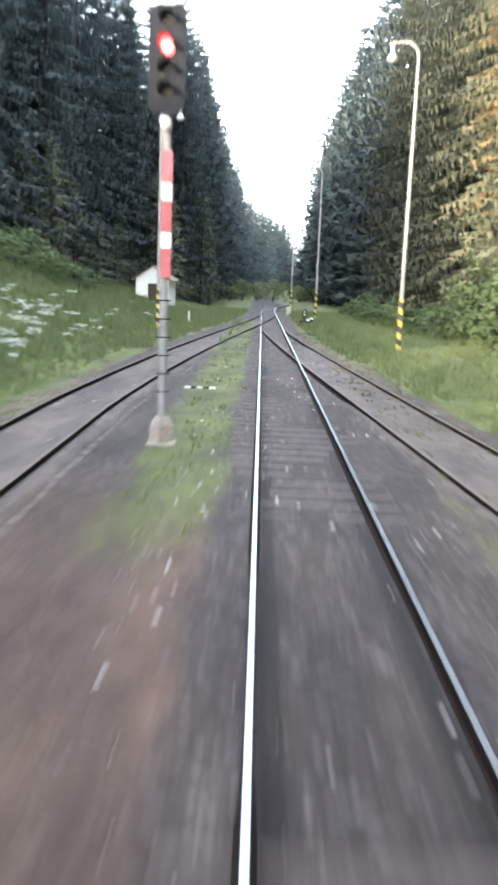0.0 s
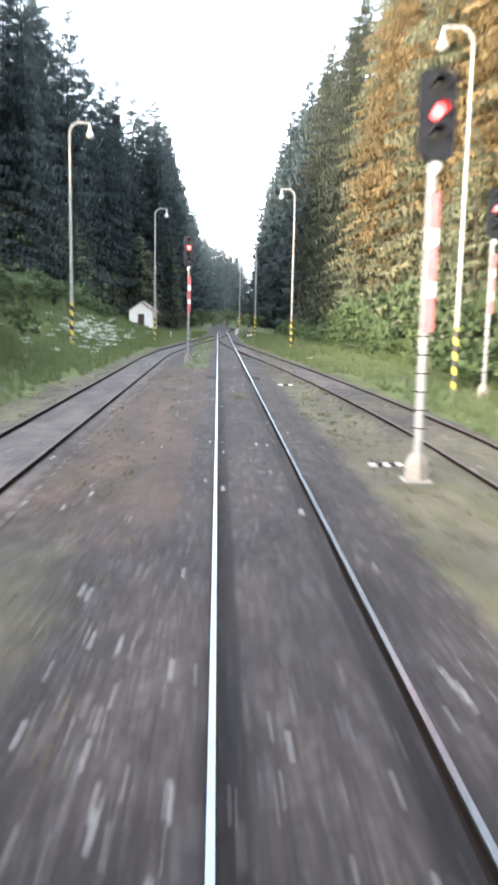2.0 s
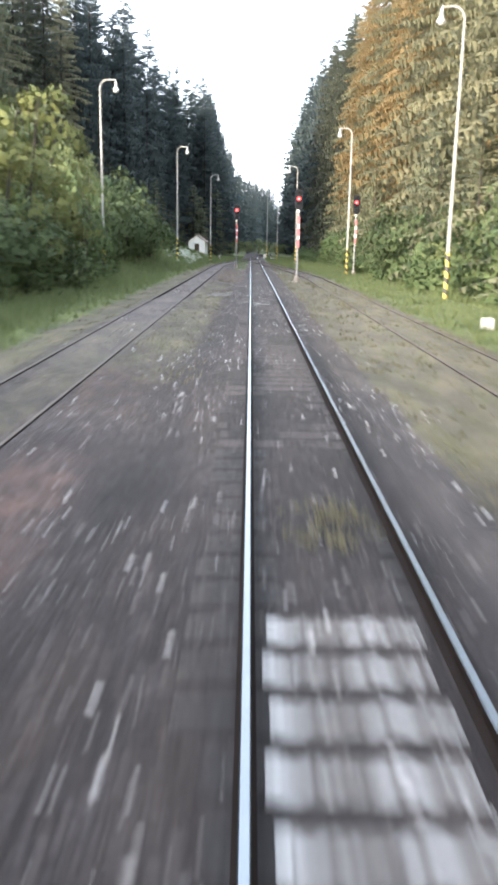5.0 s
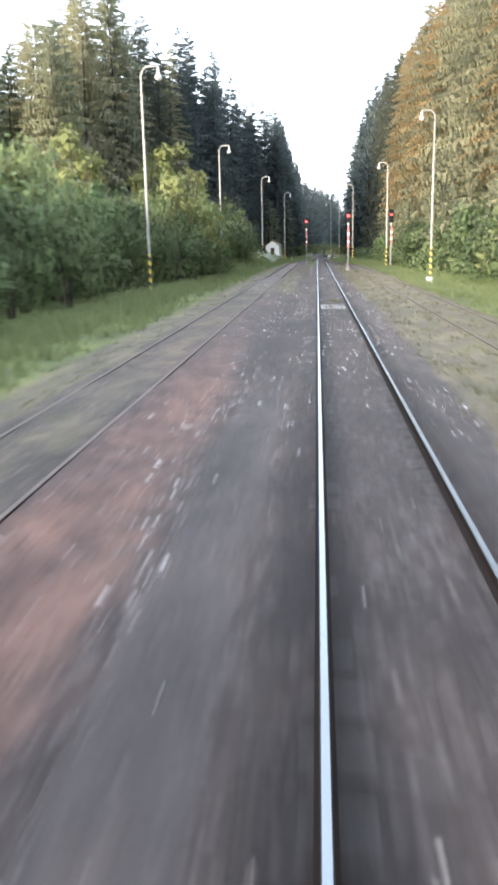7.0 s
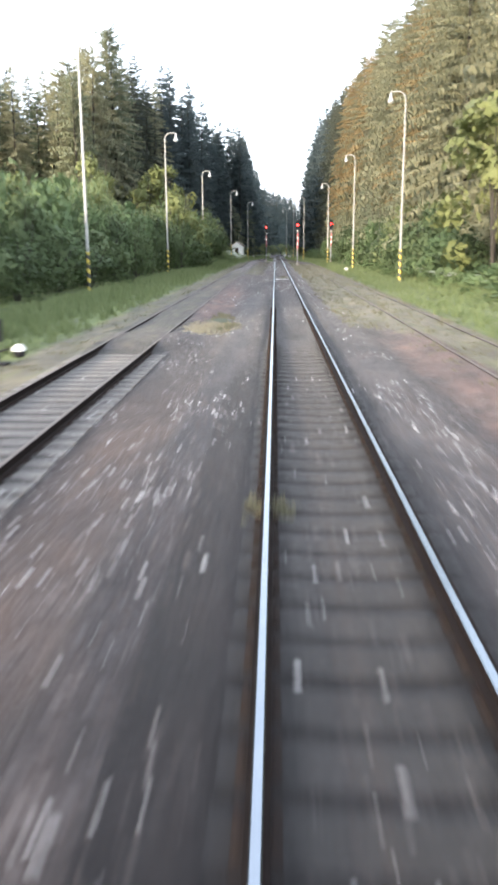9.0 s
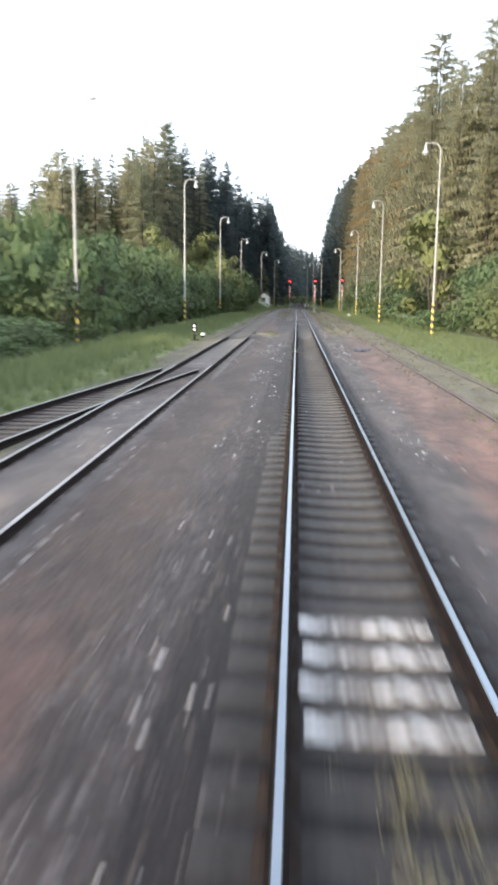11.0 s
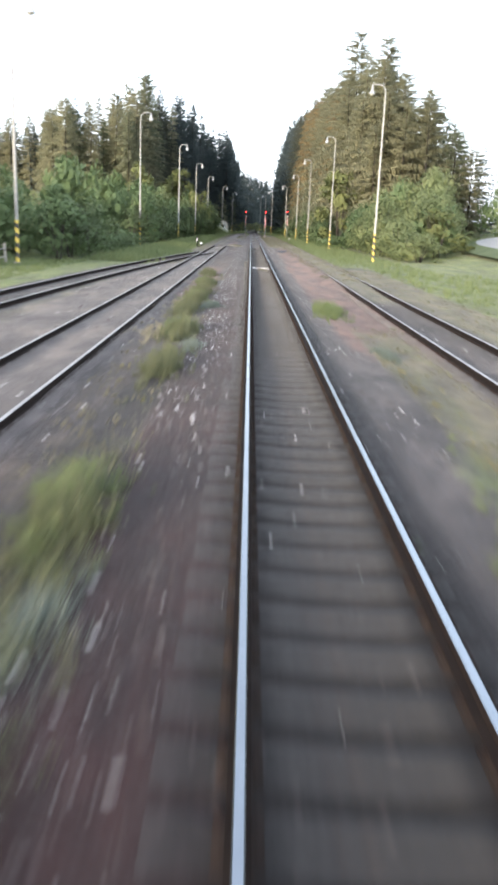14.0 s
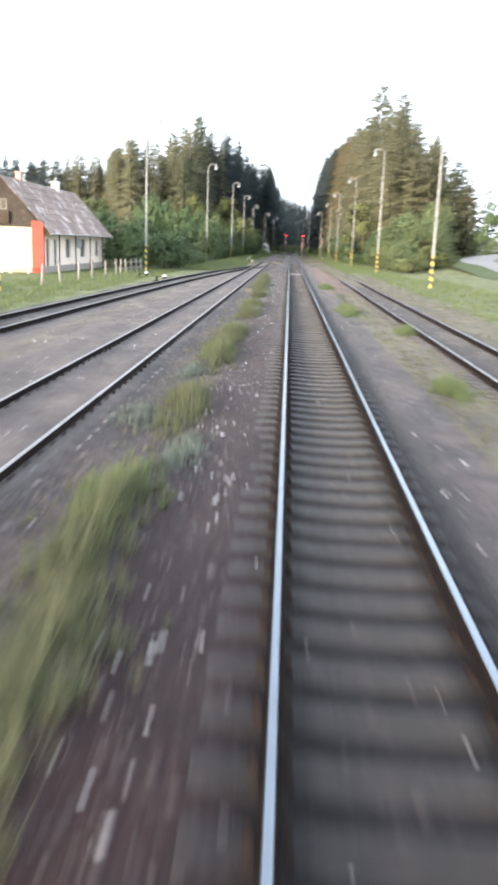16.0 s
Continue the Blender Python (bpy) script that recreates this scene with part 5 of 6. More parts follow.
SHRUB_LABEL = {"light": "rounded light-green shrub by the thicket", "low": "low leafy undergrowth shrub at the forest foot", "green": "dense green shrub beside the grass verge", "deep": "dense deep-green shrub beside the grass verge", "yellow": "slender yellow-green broadleaf tree among shrubs"}


THICKET = []


def shrub(kind, x, y, h, w, rng):
    if kind == "low":
        THICKET.append((x, y, h, w, rng.uniform(0, 6.28)))
        return
    fol, stems = rng.choice(SHRUBS[kind])
    bh, bw = (9.0, 2.6) if kind == "yellow" else (6.0, 3.0)
    m = pose(x, y, float(land(x, y)) - 0.1, 0, 0, rng.uniform(0, 360)) @ Matrix.Diagonal((w / bw, w / bw, h / bh, 1))
    t = empty("shrub", m, SHRUB_LABEL[kind], "shrub", "shrubs along the line")
    for nm, me in (("trunk", stems), ("foliage", fol)):
        o = new(nm, me)
        o.parent = t


rng = random.Random(17)
y = 8.0
while y > -192:
    near = -13.0 if y > -20 else -12.6 if y > -58 else -15.4 if y > -80 else -14.2 if y > -100 else -15.2 if y > -118 else -14.6
    if y < -150:
        near = -14.2 if y > -172 else -14.4
    h = rng.uniform(4.0, 9.6) if y > -120 else rng.uniform(3.8, 9.0)
    if y > -8:
        h *= 0.7
    if -174 < y < -148:
        h = rng.uniform(2.0, 3.0)
    elif y < -174:
        h *= 0.6
    shrub(rng.choice(["green", "deep", "deep"]), near - rng.uniform(0.0, 2.0), y, h, rng.uniform(2.0, 3.4), rng)
    shrub(rng.choice(["green", "low", "low", "light"]), near - rng.uniform(4.0, 6.0), y + rng.uniform(-2, 2), h * rng.uniform(1.1, 1.45), rng.uniform(2.7, 3.4), rng)
    if y < -60:
        shrub("low", near - rng.uniform(8.5, 12.0), y + rng.uniform(-2, 2), h * rng.uniform(1.3, 1.7), rng.uniform(3.0, 3.8), rng)
    y -= rng.uniform(2.6, 4.0)
for x, y, h, w in ((-14.6, -36, 14.5, 3.6), (-14.6, -42, 13.0, 3.2), (14.6, -102, 17.0, 4.6), (-22, 3, 18.5, 4.4), (-25, -4, 15, 3.8), (-31, -18, 20.5, 5.0), (-28, -30, 15, 4.0), (-17.5, -55, 10, 2.6), (-21, -72, 12, 3.0), (-23, -90, 11, 3.0), (-26, -130, 11, 3.2), (-30, -160, 12, 3.4)):
    shrub("yellow", x, y, h, w, rng)
for i in range(16):
    shrub(rng.choice(["green", "deep", "low"]), -15.2 + rng.uniform(-1.2, 0.8), 8 + 4.0 * i + rng.uniform(-1.5, 1.5), rng.uniform(1.8, 3.4), rng.uniform(1.8, 2.6), rng)
for i in range(40):
    shrub(rng.choice(["low", "low", "light", "yellow"]), -33 - rng.uniform(0, 26), -218 + 3.0 * i + rng.uniform(-2, 2), rng.uniform(9, 14), rng.uniform(3.6, 5.0), rng)
for x, y, h in ((-12.5, -10, 7.0), (-12.0, -4, 7.5), (-11.6, 1, 6.0), (-12.6, 6, 5.0), (-13.6, -1, 8.5)):
    shrub("deep", x, y, h, 2.8, rng)
y = 58.0
while y > -100:
    shrub(rng.choice(["deep", "deep", "green"]), 13.6 + rng.uniform(-0.6, 0.6), y, rng.uniform(4.5, 8.5), rng.uniform(2.4, 3.2), rng)
    y -= rng.uniform(3.6, 5.4)
for kind, x, y, h, w in (("light", 14.4, -62, 9.0, 3.4), ("green", 13.9, -56, 6.0, 3.0), ("light", 13.6, -30, 6.5, 2.8), ("deep", 13.4, 8, 5.5, 2.8), ("deep", 14.0, 20, 6.0, 3.0), ("deep", 12.8, 34, 4.5, 2.6)):
    shrub(kind, x, y, h, w, rng)
for x, y, h in ((-5, 182, 5.0), (-2, 188, 4.6), (1.5, 184, 5.2), (4.5, 190, 4.8), (7.5, 186, 4.4), (10.5, 178, 4.6), (-7.5, 176, 4.2)):
    shrub("light", x, y, h, 3.0, rng)
# right-hand undergrowth along the forest foot and the thicket by the road
y = 100.0
while y > -120:
    shrub("low", 12.4 + rng.uniform(-0.6, 1.0) - (2.0 if y > 70 else 0), y, rng.uniform(1.6, 3.2), rng.uniform(1.6, 2.4), rng)
    y -= rng.uniform(2.5, 4.5)
for i in range(24):
    y = -116 - 2.1 * i + rng.uniform(-1, 1)
    taper = 1.0 - 0.5 * max(0, -y - 150) / 18
    shrub("light" if i > 6 else "green", 15.6 + rng.uniform(-0.7, 1.2), y, rng.uniform(5.0, 8.0) * taper, rng.uniform(2.4, 3.2), rng)
    if y > -160:
        shrub(rng.choice(["low", "light", "yellow"]), 19.5 + rng.uniform(-1, 1.5), y + 2, rng.uniform(7.5, 10.5) * taper, rng.uniform(2.8, 3.6), rng)
for x, y, h in ((23.5, -137, 11.5), (24.5, -131, 12.0), (22.5, -144, 8.5), (25.5, -124, 11.0), (28.5, -120, 11.5), (22.6, -151, 5.5)):
    shrub("light", x, y, h, 3.4, rng)
for i in range(16):
    shrub(rng.choice(["low", "green"]), 37 + 3.6 * i + rng.uniform(-1, 1), -122 + 1.2 * i + rng.uniform(-3, 3), rng.uniform(9, 13), 3.6, rng)


def thicket():
    """Undergrowth and back rows of shrubs, grown into one mass."""
    r = random.Random(3)
    base = [shrub_foliage(r, 3.0, 6.0, 15, 34, 0.33) for i in range(4)]
    VV, FF, PP, n = [], [], [], 0
    for k, (x, y, h, w, a) in enumerate(THICKET):
        bv, bf = base[k % 4]
        c_, s_ = math.cos(a), math.sin(a)
        VV.append(np.stack([w / 3.0 * (bv[:, 0] * c_ - bv[:, 1] * s_) + x, w / 3.0 * (bv[:, 0] * s_ + bv[:, 1] * c_) + y, h / 6.0 * bv[:, 2] + float(land(x, y)) - 0.1], 1))
        FF.append(bf + n)
        PP.append((VV[-1] - np.array([x, y, float(land(x, y)) + 0.3 * h])) / np.array([w, w, h / 1.6]))
        n += len(bv)
    tagged(new("thicket", array_mesh("thicket", np.concatenate(VV), np.concatenate(FF), M_LEAF, np.concatenate(PP))), "dense green thicket of low trees and undergrowth", "thicket", kind="stuff")


thicket()


# ---- grass, flowers and loose stones ----
def tuft(rng, blades, h, spread, w=0.028):
    V, F = [], []
    for b in range(blades):
        a = rng.uniform(0, 6.28)
        r = rng.uniform(0, spread)
        lean = rng.uniform(0.1, 0.6) * h
        x, y = r * math.cos(a), r * math.sin(a)
        d = rng.uniform(0, 6.28)
        hh = h * rng.uniform(0.6, 1.1)
        n = len(V)
        V += [(x - w * math.sin(d), y + w * math.cos(d), 0), (x + w * math.sin(d), y - w * math.cos(d), 0), (x + lean * math.cos(d), y + lean * math.sin(d), hh)]
        F.append((n, n + 1, n + 2))
    return np.array(V), np.array(F)


def sow(name, label, material, areas, h, spread, blades, seed, category="grass"):
    """areas: (x0, x1, y0, y1, tufts)."""
    g = np.random.default_rng(seed)
    r = random.Random(seed)
    VV, FF, n = [], [], 0
    for x0, x1, y0, y1, count in areas:
        px, py = g.uniform(x0, x1, count), g.uniform(y0, y1, count)
        keep = (zones(px, py)["green"] + g.uniform(-0.35, 0.35, count) > 0.72) if material is M_GRASS else np.ones(count, bool)
        keep &= ripple(px * 1.3, py * 0.9) + g.uniform(-0.6, 0.6, count) > -0.45
        px, py = px[keep], py[keep]
        pos = np.stack([px, py, land(px, py) - 0.02], 1)
        bv, bf = tuft(r, blades, h, spread)
        v, f = scatter(bv, bf, pos, g.uniform(0.5, 1.3, len(pos)), g.uniform(0, 6.28, len(pos)))
        VV.append(v)
        FF.append(f + n)
        n += len(v)
    ob = new(name, array_mesh(name, np.concatenate(VV), np.concatenate(FF), material))
    tagged(ob, label, category, kind="stuff")


sow("verge_grass", "lush green grass along the verges", M_GRASS, [(6.3, 13, -190, 110, 12000), (2.2, 6.3, 10, 110, 3500), (-13, -7.0, -190, 100, 12000), (-7.0, -2.5, 40, 110, 3000), (6.8, 16, -300, -190, 4000)], 0.42, 0.22, 6, 1)
sow("lawn_grass", "short green lawn grass before the house", M_GRASS, [(-20, -12.6, -290, -190, 7000)], 0.2, 0.22, 6, 21)
sow("bank_grass", "tall rank grass on the bank", M_GRASS, [(-17, -8.5, 0, 100, 6000), (-12.5, -9.5, -190, -5, 5000), (11, 13.5, -120, 90, 4000)], 0.6, 0.3, 8, 2)
sow("strip_grass", "green grass between the tracks", M_GRASS, [(-2.9, -1.1, 9, 76, 1100)], 0.12, 0.2, 6, 3)
sow("dry_grass", "dry olive grass between the tracks", M_GRASS_DRY, [(-3.9, -1.8, -70, 8, 900), (1.9, 3.7, -131, 60, 3000), (3.5, 6.4, -205, -20, 3000), (6.0, 9.5, -300, -190, 2600), (2.3, 3.8, -300, -226, 1100), (-3.6, -2.2, -300, -200, 1000), (-8.2, -5.95, -190, 60, 2200)], 0.09, 0.2, 6, 4)


def sow_clumps(name, label, material, clumps, h, seed):
    """clumps: (x, y, reach across, reach along, tufts)."""
    g = np.random.default_rng(seed)
    r = random.Random(seed)
    VV, FF, n = [], [], 0
    for cx, cy, rx, ry, count in clumps:
        px, py = g.normal(cx, rx, count), g.normal(cy, ry, count)
        near = np.exp(-((px - cx) / rx) ** 2 / 3 - ((py - cy) / ry) ** 2 / 3)
        bv, bf = tuft(r, 16, h, 0.16, 0.013)
        v, f = scatter(bv, bf, np.stack([px, py, land(px, py) - 0.02], 1), (0.35 + 0.75 * near) * g.uniform(0.7, 1.15, count), g.uniform(0, 6.28, count))
        VV.append(v)
        FF.append(f + n)
        n += len(v)
    tagged(new(name, array_mesh(name, np.concatenate(VV), np.concatenate(FF), material)), label, "grass", kind="stuff")


weeds = [(-2.83, -209.5), (-2.8, -215.0), (-2.72, -218.6), (-2.83, -223.0), (-2.5, -229.0), (-2.43, -234.7), (-2.4, -244.2), (-2.35, -249.0), (-2.48, -257.5), (-2.53, -261.0), (-2.44, -263.6), (-2.45, -270.5), (-2.52, -277.2), (-2.31, -280.5), (-2.4, -288.0), (-3.1, -201.2)]
sow_clumps("tall_weeds", "tall yellow-green weeds between two tracks", M_WEED, [(x - 0.12, y, 0.27, 1.3, 75) for x, y in weeds], 0.5, 6)
sow_clumps("green_weeds", "fresh green weeds between the tracks", M_GRASS, [(x - 0.2, y + 0.8, 0.26, 0.9, 60) for x, y in weeds[::2]] + [(2.1, -222.0, 0.35, 1.6, 90), (2.05, -245.7, 0.3, 2.0, 90), (3.6, -254.5, 0.2, 0.6, 50), (2.95, -267.2, 0.22, 0.7, 60)], 0.42, 7)

sow_clumps("straw_grass", "pale dry straw grass on reddish gravel", M_STRAW, [(-2.95, -130.0, 0.5, 1.3, 190), (-3.2, -131.8, 0.45, 0.8, 70), (-3.3, -221.0, 0.3, 1.6, 40), (-3.4, -229.0, 0.3, 1.6, 40)], 0.17, 23)
sow_clumps("grey_herbs", "low grey-green herbs beside the weeds", M_SAGE, [(-2.9, -127.6, 0.28, 0.6, 80), (-2.2, -220.8, 0.2, 0.7, 70), (-2.15, -231.5, 0.16, 0.7, 50), (-2.3, -246.0, 0.2, 0.8, 50), (-2.95, -266.0, 0.25, 0.8, 50), (-2.2, -274.0, 0.18, 0.7, 50), (-3.3, -271.5, 0.25, 0.7, 45), (2.6, -232.0, 0.2, 0.8, 40)], 0.2, 19)
sow_clumps("low_weeds", "small weeds growing through the ballast", M_GRASS_DRY, [(0.05, -4.6, 0.12, 0.3, 22), (-2.5, -130.5, 0.28, 1.3, 60), (-0.9, -152.0, 0.06, 0.3, 10), (-0.6, -152.2, 0.06, 0.3, 10), (0.15, -193.9, 0.25, 0.8, 30), (0.1, -79.5, 0.25, 0.6, 24), (-2.9, -126.0, 0.3, 1.6, 50)], 0.2, 9)


def umbels():
    g = np.random.default_rng(8)
    px = np.concatenate([g.normal(-9.9, 0.8, 110), g.uniform(-11, -8, 24), g.uniform(11.5, 13, 40)])
    py = np.concatenate([g.normal(29, 7, 110), g.uniform(0, 80, 24), g.uniform(-110, -60, 40)])
    VV, FF, n = [], [], 0
    for x, y in zip(px, py):
        k = 14
        z = float(land(x, y)) + g.uniform(0.6, 1.15)
        a, r = g.uniform(0, 6.28, k), 0.28 * np.sqrt(g.random(k))
        c = np.stack([x + r * np.cos(a), y + r * np.sin(a), z + g.uniform(-0.06, 0.06, k)], 1)
        s = 0.04
        v = np.stack([c + [-s, -s, 0], c + [s, -s, 0.01], c + [0, s, 0.05]], 1).reshape(-1, 3)
        VV.append(v)
        FF.append(np.arange(3 * k).reshape(-1, 3) + n)
        n += 3 * k
    tagged(new("cow_parsley", array_mesh("cow_parsley", np.concatenate(VV), np.concatenate(FF), M_UMBEL)), "white flowering cow parsley on the bank", "flowers", kind="stuff")


umbels()


def loose_stones():
    g = np.random.default_rng(12)
    bv = np.array([(1, 0, -0.1), (0.2, 0.9, -0.1), (-0.9, 0.3, -0.1), (-0.3, -0.95, -0.1), (0.15, 0.1, 0.7)])
    bf = np.array([(0, 1, 4), (1, 2, 4), (2, 3, 4), (3, 0, 4)])
    areas = [(-1.9, 1.9, -112, 12, 17000), (-2.3, -1.45, -244, -197, 4500), (-3.2, -2.2, -136, -96, 3200), (-4.2, -1.9, -152, -139, 2300), (1.1, 2.4, -158, -138, 2600), (-3.3, -1.0, -100, -30, 3500), (1.5, 2.3, -152, -138, 900), (-0.7, 0.7, 2.5, 8.5, 500), (-5.6, -4.2, -38.5, -32.5, 1100), (-4.0, -1.8, -156, -138, 700), (-3.0, -2.1, -134, -130, 350), (-0.65, 0.65, -98, -83, 1300), (-2.2, 2.0, -300, 60, 42000), (-2.4, -1.2, -300, -60, 6000), (-4.0, -1.3, -170, -60, 6500), (1.2, 2.6, -190, -60, 3000), (-8.5, -3.3, -300, -140, 9500), (-4.4, -2.4, -27, -14, 700), (3.4, 6.2, -20, 40, 3000), (-6, -3.7, -70, 30, 2500), (3.2, 6.0, -300, -215, 2500)]
    P = []
    for x0, x1, y0, y1, c in areas:
        P.append(np.stack([g.uniform(x0, x1, c), g.uniform(y0, y1, c)], 1))
    P = np.concatenate(P)
    P = P[np.abs(np.abs(P[:, 0]) - GAUGE) > 0.11]
    heap = np.sin(P[:, 0] * 2.1 + P[:, 1] * 0.53) + np.sin(P[:, 1] * 0.31 - P[:, 0] * 1.3 + 1) + np.sin(P[:, 1] * 0.87 + 2)
    P = P[heap + g.uniform(-1.4, 1.4, len(P)) > -0.35]
    P = P[~((P[:, 0] > -2.25) & (P[:, 0] < -1.4) & (P[:, 1] > -145) & (P[:, 1] < -92) & (g.random(len(P)) < 0.85))]
    P = P[~((np.abs(P[:, 0]) < 1.3) & (P[:, 1] < -108) & (g.random(len(P)) < 0.72))]
    P = P[~((np.abs(P[:, 0]) < 1.9) & (P[:, 1] > -26) & (P[:, 1] < 10) & (g.random(len(P)) < 0.8))]
    shoulder = np.stack([g.uniform(-2.3, -1.3, 3600), g.uniform(-300, -196, 3600)], 1)
    P = np.concatenate([P, shoulder])
    P = P[~((P[:, 0] > -2.4) & (P[:, 0] < -1.2) & (P[:, 1] > -266) & (P[:, 1] < -238) & (g.random(len(P)) < 0.5))]
    P = np.concatenate([P, np.stack([g.uniform(-0.6, 0.6, 450), g.uniform(-158, -141, 450)], 1)])
    pos = np.stack([P[:, 0], P[:, 1], land(P[:, 0], P[:, 1]) + 0.005], 1)
    s = 0.013 + 0.034 * g.random((len(pos), 1)) ** 3 + np.zeros((1, 3))
    s = s * g.uniform(0.7, 1.35, s.shape)
    v, f = scatter(bv, bf, pos, s, g.uniform(0, 6.28, len(pos)))
    m, nt, bsdf = node_mat("mixed_ballast_stones")
    isl = nt.nodes.new("ShaderNodeNewGeometry").outputs["Random Per Island"]
    pn = noise_node(nt, nt.nodes.new("ShaderNodeNewGeometry").outputs["Position"], 30.0)
    col = ramp_node(nt, isl, [(0.0, (0.035, 0.029, 0.028)), (0.5, (0.056, 0.048, 0.047)), (0.8, (0.11, 0.1, 0.1)), (0.96, (0.5, 0.49, 0.495))])
    nt.links.new(mix_node(nt, math_node(nt, "MULTIPLY", pn, 0.3), col, (0.12, 0.09, 0.08)), bsdf.inputs["Base Color"])
    bsdf.inputs["Roughness"].default_value = 0.9
    tagged(new("loose_ballast", array_mesh("loose_ballast", v, f, m)), "loose grey and whitish ballast stones along the tracks", "stones", kind="stuff")


loose_stones()

# ---- small things beside the tracks ----
def switch_stand(x, y, lantern, turn=0):
    z = float(land(x, y))
    st = empty("switch_stand", pose(x, y, z, 0, 0, turn), "hand-worked switch stand with black and white counterweight", "switch stand", "switch stands of the station")
    bm = bmesh.new()
    box(bm, (-0.3, -0.2, -0.1), (0.3, 0.2, 0.08), 0.02)
    lathe(bm, [(0.09, 0.08), (0.07, 0.4), (0.05, 0.42)], 10)
    part("base", bm, M_BLACK, st)
    bm = bmesh.new()
    tube(bm, [(0, 0, 0.32), (0.3, 0, 0.42), (0.62, 0, 0.36)], [0.025, 0.022, 0.02], 6)
    lever = part("lever", bm, M_BLACK, st)
    bm = bmesh.new()
    lathe(bm, [(0.02, 0.2), (0.13, 0.22), (0.17, 0.3), (0.17, 0.38)], 14, (0.6, 0, 0), False)
    part("counterweight", bm, M_BLACK, lever, "black lower half of the weight")
    bm = bmesh.new()
    lathe(bm, [(0.17, 0.38), (0.16, 0.46), (0.1, 0.53), (0.02, 0.55)], 14, (0.6, 0, 0), False)
    part("weight_cap", bm, M_WHITE, lever, "white upper half of the weight")
    if lantern:
        bm = bmesh.new()
        lathe(bm, [(0.025, 0.4), (0.025, 0.62)], 8)
        box(bm, (-0.17, -0.12, 0.6), (0.17, 0.12, 1.18), 0.02)
        lathe(bm, [(0.1, 1.18), (0.06, 1.26), (0.02, 1.28)], 8)
        lan = part("lantern", bm, M_BLACK, st)
        for zc in (0.76, 1.02):
            bm = bmesh.new()
            d = 0.115
            vs = [bm.verts.new((u, -0.126, w)) for u, w in ((0, zc - d), (d, zc), (0, zc + d), (-d, zc))]
            vb = [bm.verts.new((p.co.x, -0.119, p.co.z)) for p in vs]
            bm.faces.new(vs)
            for k in range(4):
                bm.faces.new((vs[k], vb[k], vb[(k + 1) % 4], vs[(k + 1) % 4]))
            bmesh.ops.recalc_face_normals(bm, faces=bm.faces)
            part("lantern_pane", bm, M_WHITE, lan, "white diamond pane")


switch_stand(-7.85, -140.0, True)
switch_stand(-13.4, -215.0, False)
switch_stand(-10.9, -221.5, False, 10)
switch_stand(3.0, 75.5, True)
switch_stand(2.5, 71.5, False)


def fouling_marker(x, y, length, turn):
    mk = empty("fouling_marker", pose(x, y, float(land(x, y)), 0, 0, turn), "low fouling-point beam painted white and black", "track marker", "fouling markers")
    n = 5
    for k in range(n):
        bm = bmesh.new()
        a, b_ = -length / 2 + length * k / n, -length / 2 + length * (k + 1) / n
        vs = [bm.verts.new(p) for xx in (a, b_) for p in ((xx, -0.09, -0.05), (xx, 0.09, -0.05), (xx, 0.06, 0.05), (xx, -0.06, 0.05))]
        for q in ((0, 1, 2, 3), (7, 6, 5, 4), (0, 4, 5, 1), (1, 5, 6, 2), (2, 6, 7, 3), (3, 7, 4, 0)):
            bm.faces.new([vs[i] for i in q])
        bmesh.ops.recalc_face_normals(bm, faces=bm.faces)
        part("beam_section", bm, M_WHITE if k % 2 == 0 else M_BLACK, mk)


fouling_marker(2.48, 2.25, 1.1, 0)
fouling_marker(-2.5, 27.2, 0.9, 0)
fouling_marker(2.75, -17.2, 0.7, 8)


def slab(x, y, w, d, label, material, turn=0, proud=0.03):
    bm = bmesh.new()
    box(bm, (-w / 2, -d / 2, -0.12), (w / 2, d / 2, proud), 0.02)
    ob = part("concrete_slab", bm, material, None)
    ob.matrix_world = pose(x, y, float(land(x, y)), 0, 0, turn)
    tagged(ob, label, "slab", "slabs in the gravel")


slab(-2.6, -38.6, 1.4, 0.75, "pale weathered concrete slab lying in dry gravel", M_SLAB, 2)
slab(-2.45, -37.2, 1.3, 0.9, "pale weathered concrete slab lying in dry gravel", M_SLAB, -3)
slab(-2.6, -32.3, 1.7, 1.7, "dark rusty cover slab sunk in the gravel", M_RUST_PLATE, 3, 0.012)
slab(-1.62, -33.0, 0.34, 0.5, "small pale concrete slab beside the rusty cover", M_SLAB, 8, 0.02)


def marker_stone(x, y, w, h, label):
    bm = bmesh.new()
    box(bm, (-w / 2, -w / 3, -0.2), (w / 2, w / 3, h), 0.05)
    ob = part("marker_stone", bm, M_WHITE, None)
    ob.matrix_world = pose(x, y, float(land(x, y)), 0, 0, 12)
    tagged(ob, label, "marker stone")


marker_stone(8.1, -56.8, 0.45, 0.45, "squat white painted marker stone in the grass")
marker_stone(5.9, 25.0, 0.4, 0.16, "small white stone beside the loop track")
marker_stone(2.3, 97.0, 0.5, 0.9, "white painted marker post by the far switch")
marker_stone(-6.6, 70.0, 0.15, 0.9, "thin white marker post on the bank")


